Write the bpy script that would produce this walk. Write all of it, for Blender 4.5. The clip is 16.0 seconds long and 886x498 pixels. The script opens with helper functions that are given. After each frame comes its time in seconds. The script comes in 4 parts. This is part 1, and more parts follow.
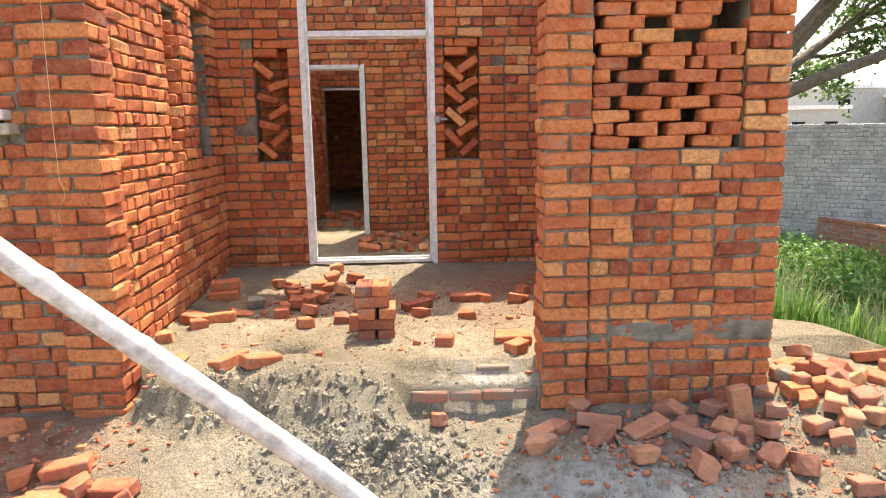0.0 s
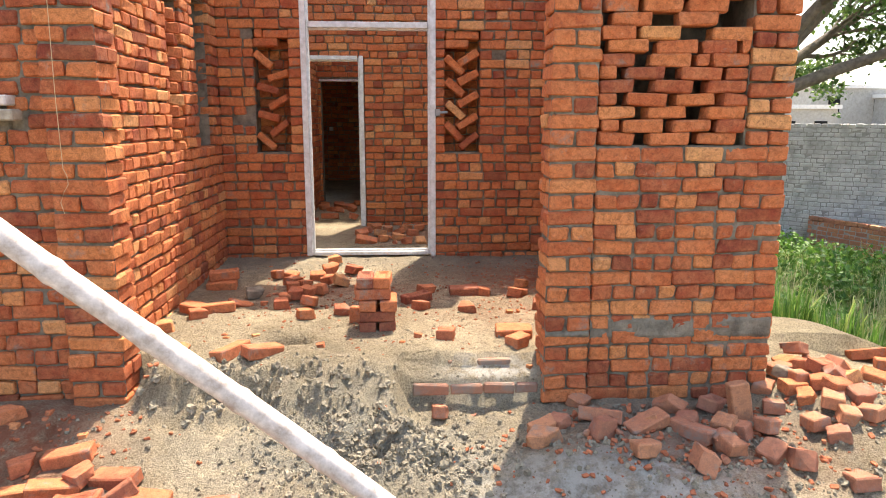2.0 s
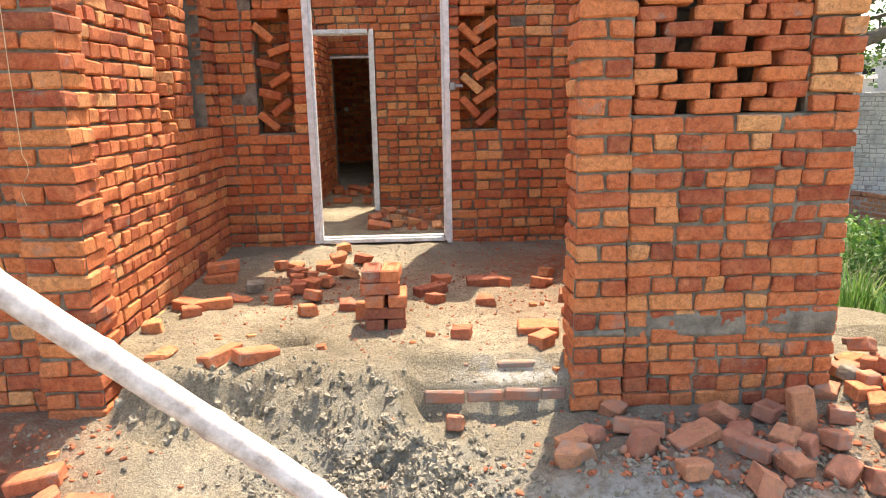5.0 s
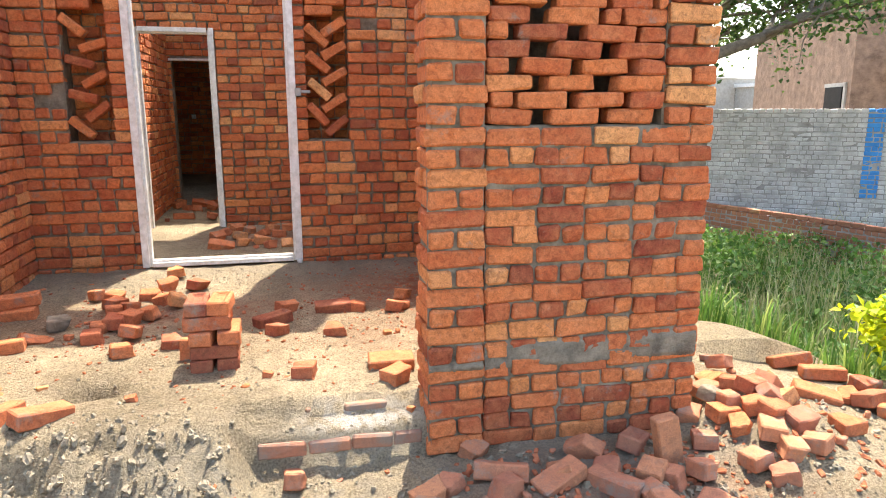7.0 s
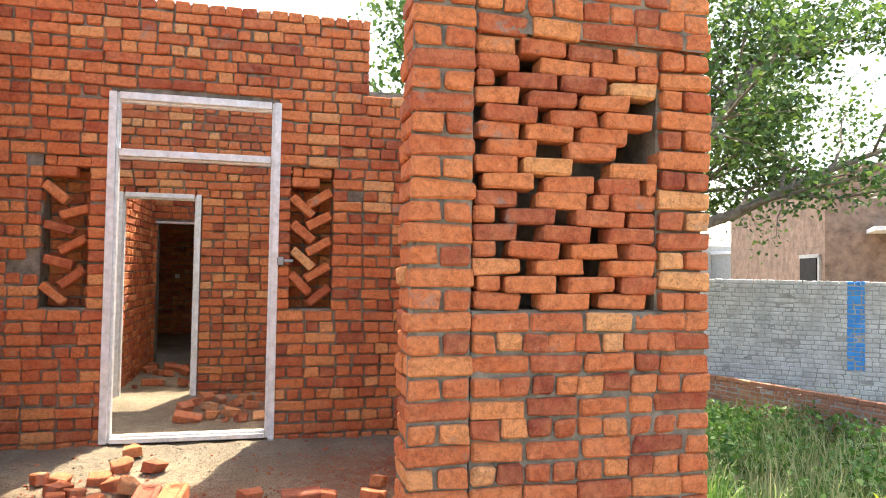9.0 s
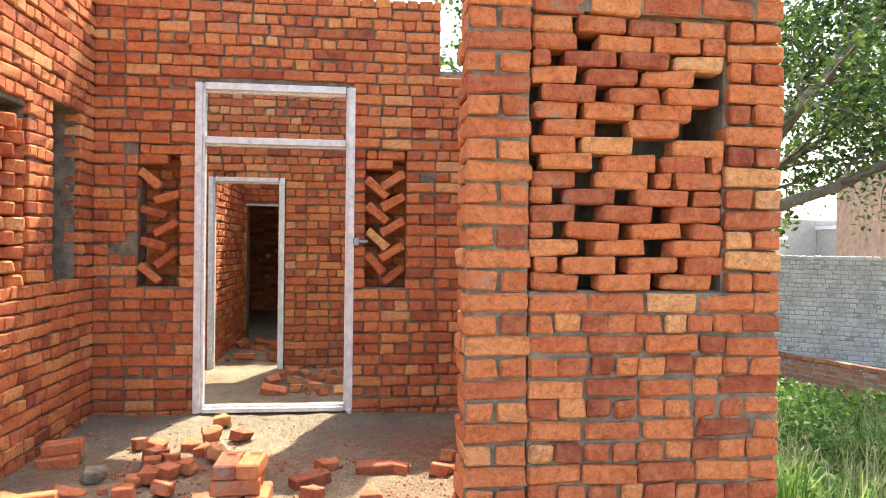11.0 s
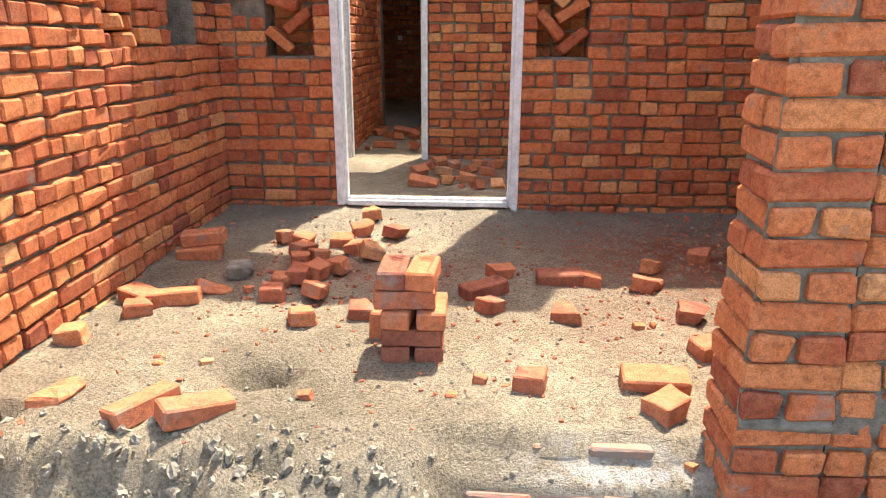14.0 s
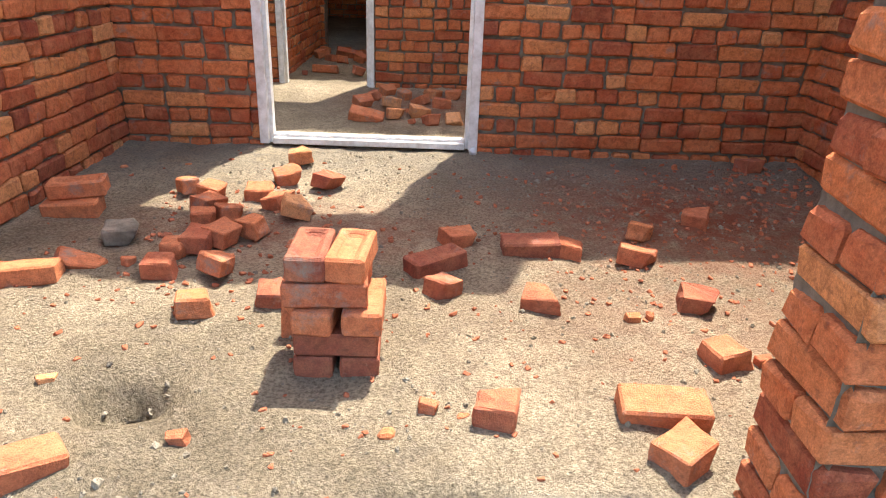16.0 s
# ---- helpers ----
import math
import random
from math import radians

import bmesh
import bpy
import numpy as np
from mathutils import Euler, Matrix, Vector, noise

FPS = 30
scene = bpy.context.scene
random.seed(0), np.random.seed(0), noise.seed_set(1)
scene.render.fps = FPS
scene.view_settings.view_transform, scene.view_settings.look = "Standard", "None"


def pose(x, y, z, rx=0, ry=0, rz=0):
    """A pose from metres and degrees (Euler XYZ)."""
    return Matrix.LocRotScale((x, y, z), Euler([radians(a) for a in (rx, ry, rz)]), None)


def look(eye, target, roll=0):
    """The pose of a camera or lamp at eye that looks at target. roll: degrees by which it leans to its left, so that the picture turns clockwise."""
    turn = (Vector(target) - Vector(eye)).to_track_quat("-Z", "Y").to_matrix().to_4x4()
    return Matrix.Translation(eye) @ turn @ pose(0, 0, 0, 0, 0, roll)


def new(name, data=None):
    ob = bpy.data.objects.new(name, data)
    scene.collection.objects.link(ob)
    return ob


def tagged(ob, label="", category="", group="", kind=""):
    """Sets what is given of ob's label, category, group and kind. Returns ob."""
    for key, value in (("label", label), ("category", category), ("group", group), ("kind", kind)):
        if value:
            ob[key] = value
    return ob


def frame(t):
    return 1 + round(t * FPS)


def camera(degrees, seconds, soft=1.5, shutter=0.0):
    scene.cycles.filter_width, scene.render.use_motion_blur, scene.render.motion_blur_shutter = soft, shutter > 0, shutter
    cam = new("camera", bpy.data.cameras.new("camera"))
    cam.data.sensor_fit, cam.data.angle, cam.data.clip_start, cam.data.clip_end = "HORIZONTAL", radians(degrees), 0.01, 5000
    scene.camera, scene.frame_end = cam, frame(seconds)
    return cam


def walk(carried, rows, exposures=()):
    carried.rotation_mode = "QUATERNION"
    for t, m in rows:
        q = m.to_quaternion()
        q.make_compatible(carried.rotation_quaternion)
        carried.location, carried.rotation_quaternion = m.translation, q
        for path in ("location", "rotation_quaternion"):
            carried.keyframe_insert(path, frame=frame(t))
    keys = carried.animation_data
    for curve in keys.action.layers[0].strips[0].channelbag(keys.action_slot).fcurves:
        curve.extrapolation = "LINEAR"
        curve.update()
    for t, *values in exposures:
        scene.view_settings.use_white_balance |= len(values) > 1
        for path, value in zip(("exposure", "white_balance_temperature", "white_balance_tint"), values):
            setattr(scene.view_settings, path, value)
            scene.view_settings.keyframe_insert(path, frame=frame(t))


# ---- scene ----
cam = camera(66.3, 16.0, soft=1.0)
UNIT = 1.15  # metres to one unit of the plan below; the whole plan is brought to metres at the end
PATH = [
    (0, (-0.272, -0.192, 1.511), (-0.182, 1.774, 1.158), -0.9),
    (0.5, (-0.279, -0.195, 1.52), (-0.273, 1.779, 1.198), -1.1),
    (1, (-0.286, -0.204, 1.526), (-0.268, 1.774, 1.237), -0.2),
    (1.5, (-0.296, -0.202, 1.52), (-0.228, 1.769, 1.188), -0.7),
    (2, (-0.34, -0.195, 1.513), (-0.22, 1.766, 1.14), 0.1),
    (2.5, (-0.404, -0.183, 1.486), (-0.257, 1.762, 1.042), 0.5),
    (3, (-0.377, -0.119, 1.482), (-0.167, 1.806, 0.983), -0.5),
    (3.5, (-0.314, -0.034, 1.485), (-0.182, 1.909, 1.027), -2.4),
    (4, (-0.256, 0.027, 1.486), (-0.193, 1.972, 1.025), -1.8),
    (4.2, (-0.252, 0.047, 1.484), (-0.188, 1.992, 1.024), -1.5),
    (6.3, (-0.309, 0.498, 1.452), (-0.28, 2.463, 1.083), -0.8),
    (6.5, (-0.254, 0.52, 1.45), (-0.135, 2.481, 1.074), -0.8),
    (7, (-0.135, 0.548, 1.453), (0.298, 2.459, 1.052), -0.1),
    (7.5, (-0.102, 0.594, 1.459), (0.44, 2.474, 1.044), -0.7),
    (8, (-0.129, 0.679, 1.469), (0.525, 2.542, 1.15), 0.1),
    (8.5, (-0.122, 0.709, 1.496), (0.434, 2.623, 1.333), 0.4),
    (9, (-0.092, 0.712, 1.533), (0.391, 2.652, 1.595), 1.0),
    (9.2, (-0.089, 0.704, 1.544), (0.378, 2.643, 1.699), 1.2),
    (11.3, (0.004, 0.654, 1.547), (0.123, 2.648, 1.445), -0.7),
    (11.5, (0.004, 0.669, 1.514), (0.025, 2.653, 1.26), -1.8),
    (12, (-0.069, 0.776, 1.456), (-0.159, 2.727, 1.025), -0.8),
    (12.5, (-0.189, 0.91, 1.433), (-0.235, 2.847, 0.937), -2.2),
    (13, (-0.234, 1.075, 1.399), (-0.339, 2.997, 0.858), -1.4),
    (13.5, (-0.233, 1.27, 1.384), (-0.388, 3.184, 0.826), -0.6),
    (14, (-0.262, 1.464, 1.361), (-0.377, 3.37, 0.766), 0.2),
    (14.5, (-0.291, 1.646, 1.337), (-0.25, 3.521, 0.642), -0.2),
    (15, (-0.249, 1.789, 1.329), (-0.305, 3.665, 0.639), -0.2),
    (15.5, (-0.246, 1.925, 1.335), (-0.275, 3.788, 0.606), -0.3),
    (16, (-0.258, 2.077, 1.286), (-0.231, 3.913, 0.493), 2.2),
]
walk(cam, [(t, look(Vector(eye) * UNIT, Vector(target) * UNIT, roll)) for t, eye, target, roll in PATH], [(0, 2.14, 7250, 10), (3, 2.0, 7250, 10), (4.2, 2.08, 7250, 10), (6.5, 2.3, 7250, 10), (9, 2.45, 7250, 10), (11.5, 2.4, 7200, 10), (13, 2.35, 6950, 10), (16, 2.25, 6700, 10)])

# ---- world, sun, exposure ----
SUN = Vector((0.19, 0.487, 1.0)).normalized()
world = bpy.data.worlds.new("sky")
scene.world = world
world.use_nodes = True
wn = world.node_tree.nodes
sky = wn.new("ShaderNodeTexSky")
sky.sky_type, sky.sun_disc = "NISHITA", False
sky.sun_elevation, sky.sun_rotation = math.asin(SUN.z), math.atan2(SUN.x, SUN.y)
sky.air_density, sky.dust_density, sky.ozone_density = 1.0, 2.5, 1.0
wn["Background"].inputs[1].default_value = 0.15
world.node_tree.links.new(sky.outputs[0], wn["Background"].inputs[0])
lamp = bpy.data.lights.new("sun", "SUN")
lamp.energy, lamp.angle, lamp.color = 3.0, radians(0.7), (1.0, 0.95, 0.87)
new("sun", lamp).matrix_world = look(SUN * 50, (0, 0, 0))


# ---- materials ----
def mat(name, rough=0.9, metal=0.0, spec=0.3):
    m = bpy.data.materials.new(name)
    m.use_nodes = True
    n, l = m.node_tree.nodes, m.node_tree.links
    b = n["Principled BSDF"]
    b.inputs["Roughness"].default_value, b.inputs["Metallic"].default_value = rough, metal
    b.inputs["Specular IOR Level"].default_value = spec
    return m, n, l, b


def tex(n, l, scale, detail=4.0, rough=0.6, world_space=True, dist=0.0):
    c = n.new("ShaderNodeNewGeometry").outputs["Position"] if world_space else n.new("ShaderNodeTexCoord").outputs["Object"]
    t = n.new("ShaderNodeTexNoise")
    t.inputs["Scale"].default_value, t.inputs["Detail"].default_value = scale, detail
    t.inputs["Roughness"].default_value, t.inputs["Distortion"].default_value = rough, dist
    l.new(c, t.inputs["Vector"])
    return t.outputs["Fac"]


def ramp(n, l, fac, stops):
    r = n.new("ShaderNodeValToRGB")
    e = r.color_ramp.elements
    while len(e) < len(stops):
        e.new(0.5)
    for k, (p, c) in zip(e, stops):
        k.position, k.color = p, (*c, 1) if len(c) == 3 else c
    l.new(fac, r.inputs["Fac"])
    return r.outputs["Color"]


def mix(n, l, fac, a, b, kind="MIX"):
    x = n.new("ShaderNodeMix")
    x.data_type, x.blend_type = "RGBA", kind
    for s, v in ((0, fac), (6, a), (7, b)):
        if isinstance(v, (int, float)):
            x.inputs[s].default_value = v
        elif isinstance(v, tuple):
            x.inputs[s].default_value = (*v, 1)
        else:
            l.new(v, x.inputs[s])
    return x.outputs[2]


def relief(n, l, b, height, strength, depth):
    u = n.new("ShaderNodeBump")
    u.inputs["Strength"].default_value, u.inputs["Distance"].default_value = strength, depth
    l.new(height, u.inputs["Height"])
    l.new(u.outputs["Normal"], b.inputs["Normal"])


def step(n, l, v, lo, hi):
    return ramp(n, l, v, [(lo, (0, 0, 0)), (hi, (1, 1, 1))])


def brick_mat(name, island=False, smear=0.60, dull=0.0):
    m, n, l, b = mat(name, 0.92, 0, 0.2)
    rnd = n.new("ShaderNodeNewGeometry").outputs["Random Per Island"] if island else n.new("ShaderNodeObjectInfo").outputs["Random"]
    base = ramp(n, l, rnd, [(0.0, (0.23, 0.048, 0.028)), (0.12, (0.38, 0.084, 0.038)), (0.45, (0.53, 0.140, 0.052)),
                            (0.80, (0.60, 0.185, 0.066)), (0.93, (0.66, 0.26, 0.095)), (1.0, (0.69, 0.35, 0.15))])
    cloud = tex(n, l, 9, 5, 0.65)
    c = mix(n, l, step(n, l, cloud, 0.35, 0.72), base, mix(n, l, 0.55, base, (0.60, 0.24, 0.11)))
    mottle = tex(n, l, 34, 5, 0.75, dist=0.6)
    c = mix(n, l, 0.8, c, ramp(n, l, mottle, [(0.34, (0.55, 0.50, 0.48)), (0.52, (1.0, 1.0, 1.0)), (0.68, (1.22, 1.25, 1.25))]), "MULTIPLY")
    fine = tex(n, l, 210, 3, 0.7)
    c = mix(n, l, 0.6, c, ramp(n, l, fine, [(0.32, (0.6, 0.58, 0.56)), (0.68, (1.25, 1.25, 1.22))]), "MULTIPLY")
    pits = step(n, l, tex(n, l, 55, 2, 0.5), 0.62, 0.70)
    c = mix(n, l, pits, c, mix(n, l, 0.4, c, (0.16, 0.06, 0.035)))
    cem = step(n, l, tex(n, l, 5.5, 8, 0.72), smear, smear + 0.13)
    c = mix(n, l, cem, c, (0.23, 0.205, 0.175))
    lime = step(n, l, tex(n, l, 23, 6, 0.7), 0.64, 0.75)
    c = mix(n, l, lime, c, mix(n, l, 0.4, c, (0.62, 0.42, 0.28)))
    if dull:
        c = mix(n, l, dull, c, (0.30, 0.2, 0.15))
    l.new(c, b.inputs["Base Color"])
    h = mix(n, l, 0.5, tex(n, l, 60, 6, 0.7), tex(n, l, 260, 3, 0.6))
    relief(n, l, b, h, 1.0, 0.010)
    return m


M_BRICK = brick_mat("fired clay brick")
M_BRICKI = brick_mat("fired clay brickwork", True)
M_LOOSE = brick_mat("loose clay brick", False, 0.57, 0.14)
M_DUSTY = brick_mat("dusty old clay brick", False, 0.53, 0.42)
M_MUDDY = brick_mat("mud coated brick", False, 0.44, 0.6)
M_OLD = brick_mat("old weathered brick", True, 0.6, 0.55)


def soil_mat():
    m, n, l, b = mat("sandy mud", 1.0, 0, 0.1)
    big = tex(n, l, 1.3, 6, 0.65, dist=0.4)
    c = ramp(n, l, big, [(0.3, (0.20, 0.163, 0.108)), (0.5, (0.37, 0.302, 0.202)), (0.7, (0.53, 0.435, 0.295))])
    mid = tex(n, l, 14, 6, 0.7)
    c = mix(n, l, step(n, l, mid, 0.45, 0.68), c, (0.29, 0.238, 0.168))
    fine = tex(n, l, 90, 4, 0.7)
    c = mix(n, l, 0.7, c, ramp(n, l, fine, [(0.36, (0.35, 0.34, 0.32)), (0.60, (1.25, 1.25, 1.25))]), "MULTIPLY")
    at = n.new("ShaderNodeAttribute")
    at.attribute_name = "dust"
    sp = n.new("ShaderNodeSeparateColor")
    l.new(at.outputs["Color"], sp.inputs[0])
    mm = n.new("ShaderNodeMath")
    mm.operation = "MULTIPLY"
    l.new(sp.outputs[0], mm.inputs[0])
    l.new(step(n, l, tex(n, l, 11, 6, 0.7), 0.25, 0.55), mm.inputs[1])
    c = mix(n, l, mm.outputs[0], c, (0.27, 0.085, 0.045))
    mm = n.new("ShaderNodeMath")
    mm.operation = "MULTIPLY"
    l.new(sp.outputs[1], mm.inputs[0])
    l.new(step(n, l, tex(n, l, 7, 6, 0.7), 0.3, 0.5), mm.inputs[1])
    c = mix(n, l, mm.outputs[0], c, (0.25, 0.235, 0.195))
    mm = n.new("ShaderNodeMath")
    mm.operation = "MULTIPLY"
    l.new(sp.outputs[2], mm.inputs[0])
    l.new(step(n, l, tex(n, l, 12, 6, 0.7), 0.4, 0.55), mm.inputs[1])
    c = mix(n, l, mm.outputs[0], c, (0.72, 0.69, 0.64))
    l.new(c, b.inputs["Base Color"])
    relief(n, l, b, mix(n, l, 0.45, tex(n, l, 30, 8, 0.75), tex(n, l, 140, 4, 0.7)), 1.0, 0.05)
    return m


def plain(name, c1, c2, scale=8, rough=0.9, bump=0.004, bs=60, metal=0.0, spec=0.3):
    m, n, l, b = mat(name, rough, metal, spec)
    c = ramp(n, l, tex(n, l, scale, 7, 0.68), [(0.32, c1), (0.68, c2)])
    l.new(c, b.inputs["Base Color"])
    relief(n, l, b, tex(n, l, bs, 6, 0.7), 0.7, bump)
    return m


M_SOIL = soil_mat()
M_MORTAR = plain("grey mortar", (0.10, 0.082, 0.06), (0.31, 0.26, 0.195), 11, 0.95, 0.03, 50)
M_WHITE = plain("white painted steel", (0.50, 0.48, 0.44), (0.78, 0.77, 0.75), 18, 0.45, 0.001, 40, 0, 0.5)
M_CONC = plain("raw concrete", (0.30, 0.29, 0.265), (0.43, 0.41, 0.37), 4)


# ---- builders ----
def part(name, bm, material, parent=None, label=""):
    me = bpy.data.meshes.new(name)
    bm.to_mesh(me)
    bm.free()
    me.materials.append(material)
    ob = new(name, me)
    if parent:
        ob.parent = parent
    if label:
        tagged(ob, label)
    return ob


def box(bm, x0, x1, y0, y1, z0, z1, bev=0.0):
    r = bmesh.ops.create_cube(bm, size=1.0, matrix=Matrix.LocRotScale(((x0 + x1) / 2, (y0 + y1) / 2, (z0 + z1) / 2), None, (x1 - x0, y1 - y0, z1 - z0)))
    if bev:
        es = list({e for v in r["verts"] for e in v.link_edges})
        bmesh.ops.bevel(bm, geom=es, offset=bev, segments=1, affect="EDGES")
    return bm


def chamfered(lx, ly, lz, c, rnd, jit):
    """Vertices and faces of a box with uneven chamfered edges, centred on its origin."""
    vs, idx = [], {}
    for sx in (-1, 1):
        for sy in (-1, 1):
            for sz in (-1, 1):
                j = [rnd.uniform(-jit, jit) for _ in range(3)]
                cc = c * rnd.uniform(0.5, 1.8)
                h = (lx / 2, ly / 2, lz / 2)
                for a in range(3):
                    p = [s * (h[k] - (0 if k == a else cc)) + j[k] for k, s in enumerate((sx, sy, sz))]
                    idx[sx, sy, sz, a] = len(vs)
                    vs.append(p)
    fs = []
    S = (-1, 1)
    for a in range(3):
        o = [k for k in range(3) if k != a]
        for s in S:
            q = []
            for t, u in ((-1, -1), (1, -1), (1, 1), (-1, 1)):
                k = [0, 0, 0]
                k[a], k[o[0]], k[o[1]] = s, t, u
                q.append(idx[(*k, a)])
            fs.append(q)
        for t in S:
            for u in S:
                lo, hi = [0, 0, 0], [0, 0, 0]
                lo[a], hi[a] = -1, 1
                lo[o[0]] = hi[o[0]] = t
                lo[o[1]] = hi[o[1]] = u
                fs.append([idx[(*lo, o[0])], idx[(*hi, o[0])], idx[(*hi, o[1])], idx[(*lo, o[1])]])
    for sx in S:
        for sy in S:
            for sz in S:
                fs.append([idx[sx, sy, sz, a] for a in range(3)])
    return vs, fs


def outward(vs, fs):
    out = []
    for f in fs:
        p = [Vector(vs[i]) for i in f]
        nrm = (p[1] - p[0]).cross(p[2] - p[0])
        out.append(f if nrm.dot(sum(p, Vector())) > 0 else f[::-1])
    return out


BRICK_L, BRICK_W, BRICK_H, COURSE = 0.196, 0.094, 0.0635, 0.0735
SHAPES = {}


def shapes(lx, ly, lz, material=None):
    """Eight uneven brick meshes of one size, shared by all bricks of that size."""
    size = (round(lx, 3), round(ly, 3), round(lz, 3))
    material = material or M_BRICK
    key = (*size, material.name)
    if key not in SHAPES:
        rnd = random.Random(str(key))
        made = []
        for _ in range(8):
            vs, fs = chamfered(*size, 0.0065, rnd, 0.0045)
            fs = outward(vs, fs)
            me = bpy.data.meshes.new("brick")
            me.from_pydata(vs, [], fs)
            me.materials.append(material)
            made.append((me, vs, fs))
        SHAPES[key] = made
    return SHAPES[key]


PENDING = []


def lay(parent, items, limit=300, near=None, island=M_BRICKI):
    """items: (lx, ly, lz, pose). The nearest ones become bricks of their own, the rest one joined mesh."""
    PENDING.append((parent, items, limit, near, island))


def lay_all():
    rnd = random.Random(5)
    for parent, items, limit, near, island in PENDING:
        if near is not None:
            items = sorted(items, key=lambda i: (i[3].translation - Vector(near)).length)
        for lx, ly, lz, m in items[:limit]:
            ob = new("brick", rnd.choice(shapes(lx, ly, lz, None if island is M_BRICKI else island))[0])
            ob.matrix_world = m
            ob.parent = parent
        V, F = [], []
        for lx, ly, lz, m in items[limit:]:
            _, vs, fs = rnd.choice(shapes(lx, ly, lz))
            o = len(V)
            V += [m @ Vector(v) for v in vs]
            F += [[o + i for i in f] for f in fs]
        if V:
            me = bpy.data.meshes.new("brickwork")
            me.from_pydata(V, [], F)
            me.materials.append(island)
            ob = tagged(new("brickwork", me), kind="stuff")
            ob.parent = parent


def quant(v):
    return max(0.03, round(v / 0.013) * 0.013)


def facing(u0, u1, z0, z1, place, holes=(), seed=0, first=0, depth=0.1, rough=1.0, gaps=()):
    """Bricks of one wall face in English bond between u0 and u1. place(u, z, out) gives the pose at a spot of the face."""
    rnd = random.Random(seed)
    items = []
    k = math.floor(z0 / COURSE)
    while True:
        zc = (k + 0.5) * COURSE
        if zc + BRICK_H / 2 > z1 + 0.03:
            break
        if zc - BRICK_H / 2 < z0 - 0.03:
            k += 1
            continue
        head = (k + first) % 2
        pitch = 0.104 if head else 0.207
        cuts = [(a, b) for a, b, c, d in holes if c < zc < d]
        spans, u = [], u0
        for a, b in sorted(cuts):
            spans.append((u, a))
            u = b
        spans.append((u, u1))
        for a, b in spans:
            x = a
            if (not head) and a == u0:
                x = a - rnd.choice((0.0, 0.1))
            while x < b - 0.03:
                w = pitch - 0.010 + rnd.uniform(-0.014, 0.008)
                if not head and rnd.random() < 0.12:
                    w = 0.092
                lo, hi = max(x, a), min(x + w, b)
                if b - hi < 0.045:
                    hi = b
                x = hi + 0.008 + rnd.uniform(-0.003, 0.004)
                if hi - lo > 0.03 and not any(p < (lo + hi) / 2 < q and r < zc < s for p, q, r, s in gaps):
                    tilt = Euler((rnd.gauss(0, 0.012), rnd.gauss(0, 0.012) * rough, rnd.gauss(0, 0.015)))
                    m = place((lo + hi) / 2, zc + rnd.gauss(0, 0.0025), rnd.uniform(-0.004, 0.005) * rough) @ tilt.to_matrix().to_4x4()
                    items.append((quant(hi - lo), depth, BRICK_H, m))
        k += 1
    return items


def face_south(y, depth=0.1):
    return lambda u, z, out: Matrix.Translation((u, y + depth / 2 - 0.013 - out, z))


def face_east(x, depth=0.1):
    return lambda u, z, out: Matrix.Translation((x - depth / 2 + 0.013 + out, u, z)) @ Matrix.Rotation(math.pi / 2, 4, "Z")


def face_west(x, depth=0.1):
    return lambda u, z, out: Matrix.Translation((x + depth / 2 - 0.009 - out, u, z)) @ Matrix.Rotation(math.pi / 2, 4, "Z")


def core(name, label, blocks, material=M_MORTAR):
    bm = bmesh.new()
    for b in blocks:
        box(bm, *b)
    return tagged(part(name, bm, material), label, "wall", kind="structure")


def slabs(u0, u1, z0, z1, holes):
    """Rectangles that fill a wall face round its holes."""
    us = sorted({u0, u1, *[h[0] for h in holes], *[h[1] for h in holes]})
    out = []
    for a, b in zip(us, us[1:]):
        z = z0
        for h in sorted((h for h in holes if h[0] <= a and h[1] >= b), key=lambda h: h[2]):
            if h[2] > z:
                out.append((a, b, z, h[2]))
            z = h[3]
        if z < z1:
            out.append((a, b, z, z1))
    return out


SHEETS = []


def mortar_sheet(parent, place, u0, u1, z0, z1, holes=(), bands=(), cell=0.016, mean=-0.008):
    SHEETS.append((parent, place, u0, u1, z0, z1, holes, bands, cell, mean))


def spread_mortar():
    """Uneven mortar that fills the joints and smears over some of the bricks."""
    for k, (parent, place, u0, u1, z0, z1, holes, bands, cell, mean) in enumerate(SHEETS):
        nu, nz = int((u1 - u0) / cell), int((z1 - z0) / cell)
        V, F = [], []
        for j in range(nz + 1):
            for i in range(nu + 1):
                u, z = u0 + (u1 - u0) * i / nu, z0 + (z1 - z0) * j / nz
                p = Vector((u * 2.6, z * 3.4, k * 9.0))
                out = mean + 0.0085 * noise.fractal(p, 0.8, 2.1, 5) + 0.004 * noise.noise(Vector((u * 60, z * 60, k)))
                for a, b, c, d, e in bands:
                    out += e * bump01((u - a) / 0.05) * bump01((b - u) / 0.05) * bump01((z - c) / 0.02) * bump01((d - z) / 0.02)
                V.append(place(u, z, min(out, 0.021)))
        for j in range(nz):
            for i in range(nu):
                u, z = u0 + (u1 - u0) * (i + 0.5) / nu, z0 + (z1 - z0) * (j + 0.5) / nz
                if not any(a - cell * 0.6 < u < b + cell * 0.6 and c - cell * 0.6 < z < d + cell * 0.6 for a, b, c, d in holes):
                    n = nu + 1
                    F.append((j * n + i, j * n + i + 1, (j + 1) * n + i + 1, (j + 1) * n + i))
        me = bpy.data.meshes.new("mortar")
        me.from_pydata(V, [], F)
        me.shade_smooth()
        me.materials.append(M_MORTAR)
        ob = new("mortar", me)
        ob.parent = parent


